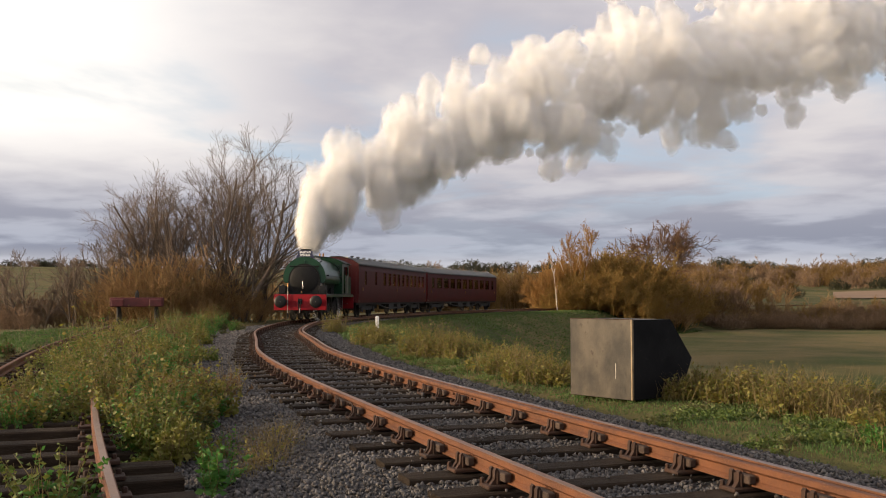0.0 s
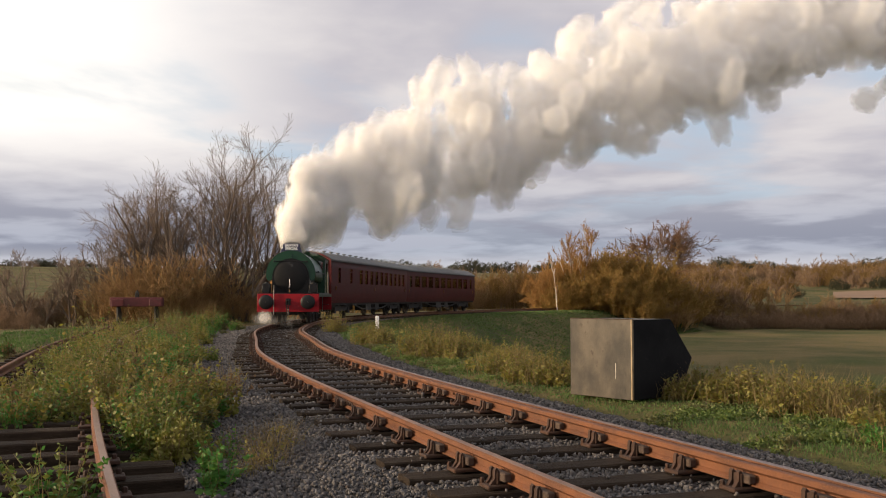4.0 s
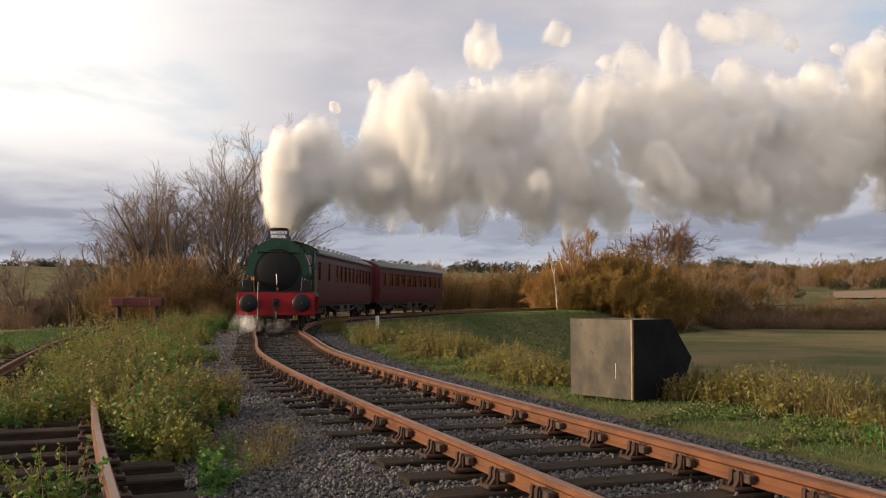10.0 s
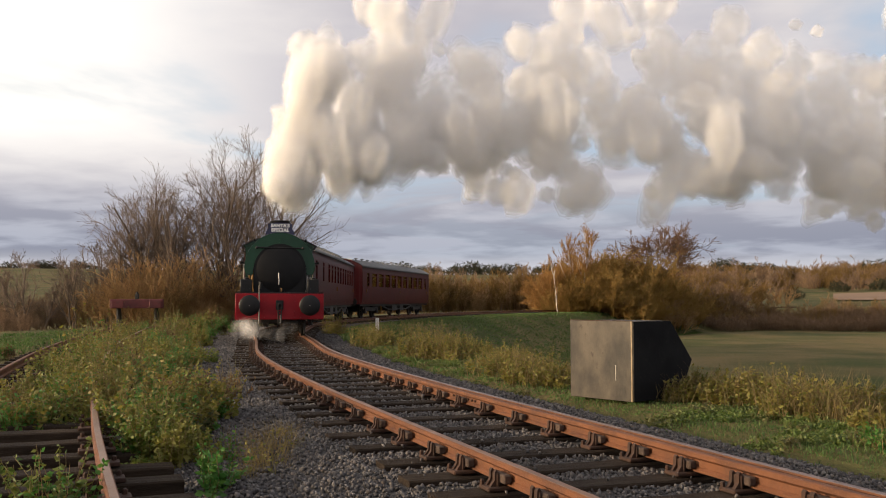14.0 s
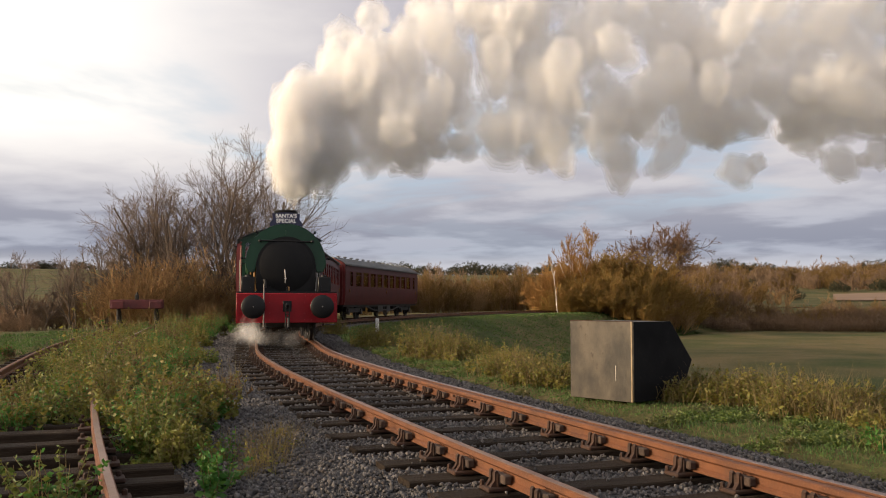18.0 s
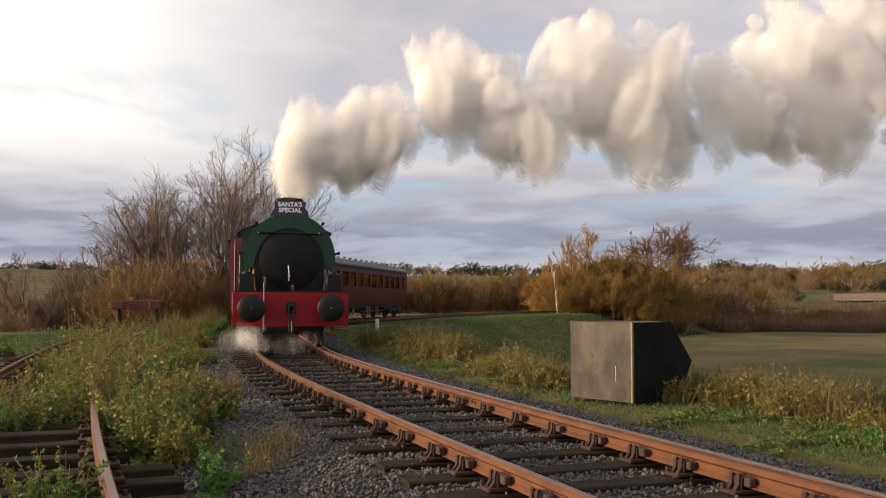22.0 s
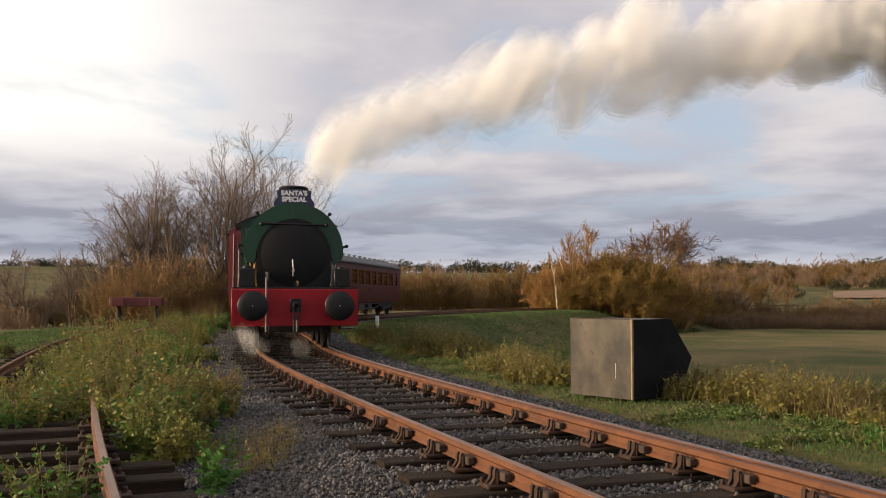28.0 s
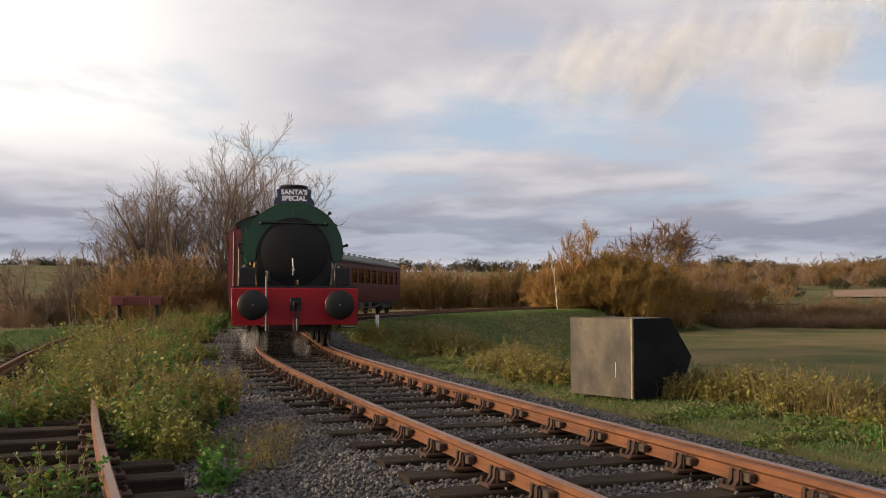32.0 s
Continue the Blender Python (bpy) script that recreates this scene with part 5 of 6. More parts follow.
# scrub round the bare trees
for u, d, h in ((180, 52, 3.0), (225, 50, 3.8), (260, 49, 4.6), (295, 49, 5.0), (330, 50, 4.6), (385, 52, 3.4), (425, 53, 3.4), (465, 56, 3.6), 
                (500, 62, 3.8), (540, 68, 4.2), (575, 74, 4.4), (440, 50, 2.2), (365, 48, 1.8)):
    bush("russet", at_px(u, d), d, h * 0.86, 1.05, "brown leafless thorn scrub with a few dry leaves", group="scrub beyond the buffer stop")
for u, d, h in ((30, 52, 2.2), (75, 54, 2.4), (120, 54, 2.2), (150, 53, 2.6), (-20, 53, 2.6), (-80, 56, 3), (10, 48, 1.3), (55, 47, 1.2)):
    bush("brown", at_px(u, d), d, h, 1.0, "low straggling bare thicket by the field", group="scrub beyond the buffer stop")
# hedge behind the far curve of the line
for k in range(17):
    u = 600 + k * 25 + rng.uniform(-8, 8)
    d = 112 + k * 1.2 + rng.uniform(-4, 4)
    bush("olive" if k % 3 else "russet", at_px(u, d), d, rng.uniform(4.4, 6.0) + (0.8 if k > 11 else 0), 0.95, "tall brown-green hedgerow shrub beyond the railway", group="hedgerow beyond the railway")
for k in range(9):
    d = 140 + rng.uniform(-6, 6)
    bush("brown", at_px(620 + k * 45, d), d, rng.uniform(5.2, 6.8), 0.9, "bare brown tree behind the hedgerow", group="hedgerow beyond the railway")
# willows
for u, d, h, w, kind in ((985, 104, 9.2, 0.9, "orange"), (1012, 106, 9.8, 0.9, "orange"), (1040, 107, 9.6, 0.9, "orange"), (1062, 108, 10.0, 0.95, "willow"), (1085, 106, 10.6, 0.95, "willow"), (1112, 105, 10.8, 0.95, "willow"),
                          (1140, 106, 10.4, 0.95, "willow"), (1165, 107, 9.6, 0.95, "willow"), (1190, 108, 8.6, 0.95, "willow"), (1030, 102, 7.6, 1.0, "willow"), (1000, 101, 6.0, 1.0, "willow"), (1070, 101, 7.0, 1.0, "willow"), (1125, 101, 7.0, 1.0, "willow"), (1175, 103, 6.5, 1.0, "russet")):
    bush(kind, at_px(u, d), d, h * 0.68, w * 1.25, "golden orange willow in thin autumn leaf" if kind == "orange" else "golden olive willow thicket with thin leaf", "tree", "willow", "willows by the field")
# hedge along the far side of the field
for k in range(26):
    u = 1180 + k * 23 + rng.uniform(-8, 8)
    d = 119 + rng.uniform(-3, 3)
    bush(("brown", "russet", "brown", "olive")[k % 4], at_px(u, d), d, rng.uniform(3.4, 4.8) * (1.15 if k < 5 else (0.82 if u < 1430 else 0.95)), 1.25, "brown leafless hedge shrub along the field edge", group="hedge along the field")
for k in range(24):
    u = 1195 + k * 24 + rng.uniform(-8, 8)
    d = 113 + rng.uniform(-2, 2)
    bush("brown", at_px(u, d), d, rng.uniform(1.5, 2.4), 1.5, "low brown bramble along the field edge", group="hedge along the field")
# woods on the rising ground behind
for k in range(34):
    u = 1215 + k * 15 + rng.uniform(-8, 8)
    d = (rng.uniform(175, 215) if k % 2 else rng.uniform(240, 330)) if u < 1430 else rng.uniform(244, 285)
    bush(("brown", "russet", "olive", "dark", "brown")[k % 5], at_px(u, d), d, rng.uniform(4.2, 6.4) * (0.62 if k % 5 == 3 else 1), 1.25, "bare brown woodland tree on the rising ground", "tree", "woodland_tree", "woods beyond the field")
for k in range(40):
    u = 1190 + k * 11 + rng.uniform(-6, 6)
    d = rng.uniform(300, 345) if u < 1430 else rng.uniform(290, 330)
    bush(("brown", "russet", "brown", "olive")[k % 4], at_px(u, d), d, rng.uniform(6.0, 9.0), 1.3, "bare brown woodland tree on the rising ground", "tree", "woodland_tree", "woods beyond the field")
# trees along the skyline
for k in range(70):
    u = -120 + k * 27 + rng.uniform(-12, 12)
    d = rng.uniform(480, 620)
    if 160 < u < 560 and k % 2:
        continue
    bush(("brown", "dark", "dark")[k % 3], at_px(u, d), d, rng.uniform(4, 9) if u > 700 else rng.uniform(4, 8), 1.9, "distant dark tree on the skyline", "tree", "skyline_tree", "trees on the skyline")


def field(name, label, corners, mat, lift):
    """A field laid over the ground between four corners (x, y)."""
    c = np.array(corners, float)
    n = 24
    a, b = np.meshgrid(np.linspace(0, 1, n), np.linspace(0, 1, n))
    q = (c[0][None, None] * ((1 - a) * (1 - b))[..., None] + c[1] * (a * (1 - b))[..., None] + c[2] * (a * b)[..., None] + c[3] * ((1 - a) * b)[..., None])
    V = np.concatenate([q, (height(q[..., 0], q[..., 1]) + lift)[..., None]], -1).reshape(-1, 3)
    i = np.arange(n * n).reshape(n, n)
    F = np.stack([i[:-1, :-1], i[:-1, 1:], i[1:, 1:], i[1:, :-1]], -1).reshape(-1, 4)
    tagged(new(name, array_mesh(name, V, F, mat, True)), label, "field", kind="structure")


PLOUGH = material("plough_soil", (0.17, 0.10, 0.055, 1), (0.22, 0.135, 0.075, 1), 0.03, 0.95, 0, 0.4, 1.0)
field("field_1", "brown ploughed field on the slope behind the hedge", [(85, 197), (190, 197), (240, 238), (102.5, 238)], PLOUGH, 0.25)


def blades(base, hgt, wid, g, lean=0.35):
    """Bent grass blades, three points each. base (N, 3)."""
    N = len(base)
    a = g.uniform(0, 2 * np.pi, N)
    out = np.stack([np.cos(a), np.sin(a), np.zeros(N)], 1) * (hgt * lean * g.uniform(0.2, 1.4, N))[:, None]
    b = g.uniform(0, 2 * np.pi, N)
    sd = np.stack([np.cos(b), np.sin(b), np.zeros(N)], 1) * (wid / 2)[:, None]
    up = np.array([0, 0, 1.0]) * hgt[:, None]
    mid, tip = base + up * 0.6 + out * 0.4, base + up + out
    V = np.stack([base - sd, base + sd, mid + sd * 0.7, mid - sd * 0.7, tip + sd * 0.12, tip - sd * 0.12], 1).reshape(-1, 3)
    i = np.arange(N)[:, None] * 6
    return V, np.concatenate([i + [0, 1, 2, 3], i + [3, 2, 4, 5]], 0)


def weeds(P, H, g, stems=9, leaf_n=11, leaf_l=0.055, wide=0.16):
    """Leafy stems for many plants at once: P (N, 3) feet, H (N,) heights. Returns stem and leaf arrays."""
    N = len(P)
    i = np.repeat(np.arange(N), stems)
    a = g.uniform(0, 2 * np.pi, len(i))
    r = g.uniform(0, wide, len(i))
    start = P[i] + np.stack([np.cos(a) * r, np.sin(a) * r, np.zeros(len(i))], 1)
    way = np.stack([np.cos(a) * 0.28, np.sin(a) * 0.28, np.ones(len(i))], 1) + g.normal(size=(len(i), 3)) * 0.12
    Q, R = limbs(start, way, H[i] * g.uniform(0.55, 1.1, len(i)), np.full(len(i), 0.0045), g, 4, 0.25, 0.1)
    j = np.repeat(np.arange(len(i)), leaf_n)
    u = g.uniform(0.15, 1.0, len(j)) * 3
    k = np.clip(u.astype(int), 0, 2)
    f = (u - k)[:, None]
    C = Q[j, k] * (1 - f) + Q[j, k + 1] * f
    D = g.normal(size=(len(j), 3)) * [1, 1, 0.6] + [0, 0, 0.15]
    L = leaf_l * g.uniform(0.6, 1.5, len(j)) * (1.2 - 0.5 * u / 3)
    return tubes(Q, R, 3), leaves(C, D, L, L * 0.28, g)


def scatter(n, x0, x1, y0, y1, g, keep):
    X, Y = g.uniform(x0, x1, n), g.uniform(y0, y1, n)
    om, sm = MAIN.offset(X, Y)
    os_, ss = SIDING.offset(X, Y)
    ok = keep(X, Y, om, os_, g)
    X, Y = X[ok], Y[ok]
    Z = height(X, Y)
    om = om[ok]
    Z = np.where((om > -3.2) & (om < 0), np.maximum(Z, np.interp(om, [-3.2, -1.75], [-0.34, -0.235])), Z)
    return np.stack([X, Y, Z], 1), np.hypot(X, Y)


def undergrowth():
    g = np.random.default_rng(21)
    # the overgrown strip: over the siding beyond its first metres, and between it and the ballast
    def strip(X, Y, om, os_, g):
        patch = np.sin(X * 2.3 + 1.0) + np.sin(Y * 1.7 + X * 0.8) + 0.8 * np.sin(X * 4.1 - Y * 2.6) + 0.6 * np.sin(Y * 5.2 + X)
        on_rails = (os_ > -0.45) & (os_ < 1.5) & (Y > 8.0 + 0.7 * np.sin(X * 3)) & (patch > -0.25)
        right = (os_ > 1.4) & (om < -2.2 - 0.25 * np.sin(Y * 0.9) - 0.15 * np.sin(Y * 2.9)) & (Y > 6.2) & (patch > -0.25)
        left = (os_ < -1.2) & (os_ > -1.9) & (Y > 14) & (patch > 1.6)
        tufts = (np.abs(os_) < 1.4) & (Y < 8.4) & (Y > 5.4) & (patch > 2.7)
        return (on_rails | right | left | tufts) & (np.abs(os_ - 0.7525) > np.where(Y < 8.8, 0.16, 0.0)) & (om < -1.8) & (Y < 44)
    C, d = scatter(14000, -17, 0.5, 4, 45, g, strip)
    keep = g.random(len(C)) < np.clip((9.5 / d) ** 1.25, 0.16, 1)
    C, d = C[keep], d[keep]
    tall = smooth01(0.5 + 0.95 * np.array([noise.noise(Vector((p[0] * 1.9, p[1] * 1.3, 2.0))) for p in C]))
    H = np.clip(0.14 + 0.92 * tall * g.uniform(0.6, 1.3, len(C)), 0.14, 1.0) * np.where(d < 8.5, 0.62, 1.0)
    edge = MAIN.offset(C[:, 0], C[:, 1])[0]
    H = H * np.interp(edge, [-3.4, -2.3], [1.0, 0.55])
    between = np.abs(SIDING.offset(C[:, 0], C[:, 1])[0] + 0.15) < 1.0
    H = H * np.where(between & (d < 24), 1.25, 1.0) * np.interp(SIDING.offset(C[:, 0], C[:, 1])[0], [-0.5, 0.55], [0.42, 1.0])
    # each clump is of one kind, and the kinds grow in patches
    kind = 0.5 + 0.7 * np.array([noise.noise(Vector((p[0] * 0.8, p[1] * 0.55, 9.0))) for p in C]) + g.normal(size=len(C)) * 0.16 - 0.16 * between
    sets, stalks = {}, []
    kinds = (("weeds", -9, 0.33, 8, 20, 0.050, 1.05), ("tall_weeds", 0.33, 0.46, 5, 30, 0.064, 1.25), ("nettles", 0.46, 0.66, 8, 18, 0.055, 0.85), ("low_weeds", 0.66, 0.78, 8, 12, 0.06, 0.6), ("dock_leaves", 0.78, 9, 6, 6, 0.065, 0.9))
    for nm, lo, hi, st_n, lf_n, lf_l, tall_k in kinds:
        sel = (kind >= lo) & (kind < hi)
        n = 5
        Q = np.repeat(C[sel], n, axis=0) + g.normal(size=(sel.sum() * n, 3)) * [0.085, 0.085, 0]
        off = np.hypot(*(Q - np.repeat(C[sel], n, axis=0))[:, :2].T)
        hh = np.repeat(H[sel], n) * tall_k * np.clip(1.15 - 2.2 * off, 0.45, 1.15)
        st, lf = weeds(Q, hh, g, st_n - 3, lf_n, lf_l, 0.06)
        sets[nm] = lf
        stalks.append(st)
        if hi > 5 or nm == "tall_weeds":
            b = np.repeat(C[sel], 34, axis=0) + g.normal(size=(sel.sum() * 34, 3)) * [0.09, 0.09, 0]
            stalks.append(blades(b, g.uniform(0.3, 1.0, len(b)) * np.repeat(H[sel], 34) * 1.2, np.full(len(b), 0.006), g, 0.4))
    for nm, mt, lab in (("weeds", LEAF_GREEN, "tangle of yellow-green weeds over the old siding"), ("tall_weeds", LEAF_YELLOW, "tall upright yellowing willowherb over the old siding"), ("nettles", LEAF_FRESH, "clumps of fresh green nettles among the weeds"),
                        ("low_weeds", LEAF_DULL, "low dark green weeds over the old siding"), ("dock_leaves", RUSSET_LEAF, "withered brown dock leaves among the weeds")):
        tagged(new(nm, array_mesh(nm, *sets[nm], mt)), lab, "weeds", kind="stuff")
    tagged(new("dry_stems", array_mesh("dry_stems", *merged(stalks), STRAW)), "dry brown stems and grasses among the weeds", "weeds", kind="stuff")

    # short grass over the verges and the bank
    def verge(X, Y, om, os_, g):
        edge = 1.75 + 0.34 * np.sin(X * 2.1 + Y) + 0.28 * np.sin(Y * 3.7)
        edge = edge + 0.55 * g.normal(size=X.shape) * (g.random(X.shape) < 0.5) - 0.1
        return ((om > np.maximum(edge, 1.25)) & (om < 12) | (om < -2.7) & (os_ > 1.5) | (os_ < -1.6)) & (Y > 2.5)
    P, d = scatter(300000, -16, 14, 3, 40, g, verge)
    keep = g.random(len(P)) < np.clip((9 / d) ** 1.3, 0.08, 1)
    P, d = P[keep], d[keep]
    n = len(P)
    tall = 0.5 + 0.5 * np.array([noise.noise(Vector((p[0] * 0.8, p[1] * 0.8, 5.0))) for p in P])
    wid = np.clip(0.0009 * d, 0.006, 0.03)
    V, F = merged([blades(P + g.normal(size=(n, 3)) * [0.03, 0.03, 0], (0.012 + 0.060 * tall ** 2) * g.uniform(0.5, 1.5, n) * np.clip(d / 12, 0.7, 1.7), wid, g, 0.8) for _ in range(3)])
    tagged(new("grass", array_mesh("grass", V, F, BLADE)), "rough short green grass on the verge and bank", "grass", kind="stuff")

    # coarser grass down the bank and beyond
    P, d = scatter(90000, -9, 30, 26, 122, g, lambda X, Y, om, os_, g: (om > 2.2) & (om < 13))
    n = len(P)
    V, F = merged([blades(P + g.normal(size=(n, 3)) * [0.1, 0.1, 0], g.uniform(0.03, 0.10, n), 0.0013 * d, g, 0.9) for _ in range(2)])
    tagged(new("bank_grass", array_mesh("bank_grass", V, F, BANK_BLADE)), "coarse green grass down the railway bank", "grass", kind="stuff")

    # tall yellowing growth along the crest of the bank
    def crest(X, Y, om, os_, g):
        n_ = np.sin(X * 1.3) + np.sin(Y * 1.1 + X * 0.6) + np.sin(X * 2.9 + Y * 2.3) * 0.6
        return (om > 3.3) & (om < 6.2) & (n_ > 1.0 - 1.0 * (X > 3.5)) & (Y > 4) & (Y < 34) & ~((X > 1.3) & (X < 4.1) & (Y > 11.2) & (Y < 14.6))
    C, d = scatter(1100, -3, 12, 4, 34, g, crest)
    H = g.uniform(0.16, 0.58, len(C))
    kind = g.random(len(C))
    n = 6
    Q = np.repeat(C, n, axis=0) + g.normal(size=(len(C) * n, 3)) * [0.1, 0.1, 0]
    hh, kk = np.repeat(H, n) * g.uniform(0.6, 1.1, len(Q)), np.repeat(kind, n)
    s1, l1 = weeds(Q[kk < 0.68], hh[kk < 0.68], g, 5, 16, 0.050, 0.07)
    q = C[kind >= 0.45]
    b = np.repeat(q, 15, axis=0) + g.normal(size=(len(q) * 15, 3)) * [0.12, 0.12, 0]
    bl = blades(b, g.uniform(0.3, 1.2, len(b)) * np.repeat(H[kind >= 0.45], 15), np.full(len(b), 0.006), g, 0.4)
    tagged(new("bank_weeds", array_mesh("bank_weeds", *l1, LEAF_YELLOW)), "yellow-green weeds along the crest of the bank", "weeds", kind="stuff")
    tagged(new("bank_dry_grass", array_mesh("bank_dry_grass", *merged([s1, bl]), STRAW_PALE)), "dry straw-coloured grass along the crest of the bank", "grass", kind="stuff")
    # low leafy plants in the short grass by the ballast
    P, d = scatter(44000, -3, 12, 4, 30, g, lambda X, Y, om, os_, g: (om > 1.5) & (om < 4.2) & (np.sin(X * 2.7 + Y) + np.sin(Y * 3.1 - X * 1.9) > -0.2) & ~((X > 1.3) & (X < 4.1) & (Y > 11.2) & (Y < 14.6)))
    s2, l2 = weeds(P, g.uniform(0.025, 0.12, len(P)), g, 4, 7, 0.036, 0.09)
    tagged(new("verge_weeds", array_mesh("verge_weeds", *l2, LEAF_VERGE)), "low green leafy plants in the verge grass", "weeds", kind="stuff")


undergrowth()


def tussock(x, y, h, w, fresh, label):
    """One bushy clump of grass and leafy stems."""
    g = np.random.default_rng(int(abs(x * 71 + y * 13)) + 5)
    z = float(height(np.array([x]), np.array([y]))[0])
    ob = empty("weed_clump", label, "weeds", "clumps beside the line", m=pose(x, y, z))
    n = int(26 * w / 0.5)
    P = np.zeros((n, 3))
    P[:, :2] = g.normal(size=(n, 2)) * w * 0.4
    straw = fresh is None
    st, lf = weeds(P, g.uniform(0.6, 1.1, n) * h, g, 5, 7 if straw else 15, 0.06 if y > 9 else 0.042, 0.1)
    join("leaves", array_mesh("leaves", *lf, LEAF_FRESH if fresh else LEAF_YELLOW), ob)
    k = 34 if straw else 9
    b = np.repeat(P, k, axis=0) + g.normal(size=(n * k, 3)) * [0.1, 0.1, 0]
    join("straw", array_mesh("straw", *merged([st, blades(b, g.uniform(0.4, 1.25, len(b)) * h, np.full(len(b), 0.005 if y < 9 else 0.008), g, 0.6)]), STRAW), ob)


for u, v, h, w, fresh in ((590, 588, 0.95, 0.55, False), (668, 610, 0.70, 0.75, False), (745, 632, 0.85, 0.55, False), (795, 635, 0.65, 0.6, False), (905, 662, 0.50, 0.5, False), (930, 672, 0.45, 0.5, False), (975, 680, 0.40, 0.5, False),
                          (1240, 700, 0.42, 0.35, False), (1330, 715, 0.50, 0.45, False), (1440, 735, 0.50, 0.6, False), (1500, 735, 0.45, 0.6, False), (1550, 790, 0.25, 0.2, True), (470, 812, 0.42, 0.13, None), (492, 790, 0.40, 0.12, None), (505, 770, 0.34, 0.10, None), (452, 826, 0.30, 0.10, None), (1045, 838, 0.13, 0.05, True),
                          (1180, 706, 0.24, 0.2, None), (1215, 706, 0.34, 0.3, False), (330, 800, 0.34, 0.16, True), (365, 808, 0.30, 0.16, True), (405, 800, 0.36, 0.18, True), (300, 770, 0.34, 0.2, True), (420, 778, 0.34, 0.16, True),
                          (1395, 735, 0.40, 0.3, False), (1465, 745, 0.36, 0.25, None), (1285, 712, 0.40, 0.3, False), (1535, 760, 0.30, 0.25, False)):
    d = (EYE_Z - GROUND) * 1600 / (v - 528)
    tussock(at_px(u, d), d, h, w, fresh, "clump of dry straw-coloured grass beside the line" if fresh is None else ("fresh green nettle clump beside the old siding" if fresh else "bushy clump of yellowing weeds and dry grass beside the line"))


def marker_post():
    d = 37.0
    x = at_px(668, d)
    z = float(height(np.array([x]), np.array([d]))[0])
    ob = empty("marker_post", "small white concrete post in the grass", "post", m=pose(x, d, z))
    bm = bmesh.new()
    box(bm, -0.07, 0.07, -0.07, 0.07, -0.2, 0.62, 0.015)
    part("post", bm, WHITE, ob)


marker_post()


# ---- steam: rigid lumps that leave the chimney, rise, spread and drift down the wind ----
STEAM = {g: [steam_material("steam_" + g + "_" + n, a * k, (0.99, 0.985, 0.98)) for n, k in (("skin", 0.5), ("shell", 0.85), ("core", 1.0))] for g, a in (("dense", 0.20), ("mid", 0.13), ("thin", 0.085), ("wisp", 0.04))}


def puff_mesh(seed, grade, stretch):
    """A billowing lump drawn out along z: nested torn shells, so that its edge is soft. Its outside radius is about 1."""
    bm = bmesh.new()
    bmesh.ops.create_icosphere(bm, subdivisions=3 if grade == "dense" else 2, radius=1.0)
    bm.verts.ensure_lookup_table()
    V = np.array([v.co[:] for v in bm.verts])
    F = np.array([[v.index for v in f.verts] for f in bm.faces])
    bm.free()
    out, mats = [], []
    shells = ((1.0, 0), (0.90, 1), (0.78, 1), (0.62, 2)) if grade in ("dense", "mid") else ((1.0, 0), (0.72, 1))
    for k, (grow, mi) in enumerate(shells):
        W = V.copy()
        W[:, 2] *= stretch
        r = []
        for p in W:
            q = Vector(p) * 1.15 + Vector((seed * 7.3, seed * 3.1, k * 0.08))
            n1, n2 = abs(noise.noise(q)), abs(noise.noise(q * 2.4 + Vector((5, 1, 2))))
            r.append(0.69 + 0.50 * n1 + 0.11 * n2)
        out.append(W * np.array(r)[:, None] * grow)
        mats += [mi] * len(F)
    me = array_mesh("puff", np.concatenate(out), np.concatenate([F + k * len(V) for k in range(len(shells))]), STEAM[grade][0], True)
    for m in STEAM[grade][1:]:
        me.materials.append(m)
    me.polygons.foreach_set("material_index", mats)
    return me


PUFFS = {(g, st): [puff_mesh(k + 10 * st, g, 1 + 0.6 * st) for k in range(n)] for g, st, n in (("dense", 0, 4), ("dense", 1, 4), ("dense", 2, 5), ("mid", 0, 2), ("mid", 1, 3), ("mid", 2, 3), ("thin", 0, 2), ("thin", 1, 3), ("thin", 2, 3), ("wisp", 0, 2), ("wisp", 1, 2), ("wisp", 2, 2))}
PLUME = empty("steam_plume", "billowing white steam plume drifting from the chimney", "steam", kind="stuff")
LEAK = empty("cylinder_steam", "low wisp of white steam under the front beam", "steam", kind="stuff")


def clear_of_seconds(t):
    """Shift a moment so that large lumps pass the chimney between whole seconds."""
    f = t % 1.0
    return math.floor(t) + 0.10 + f * 0.74


def chuffs():
    """Moments of the exhaust beats, one for each 0.8 m run."""
    out, t, run = [], -9.0, 0.0
    last = to_go(t)
    while t < 24.3:
        t += 0.02
        d = to_go(t)
        run += last - d
        last = d
        if run > 0.8 or (out and t - out[-1] > 1.05):
            out.append(t)
            run = 0.0
    return out


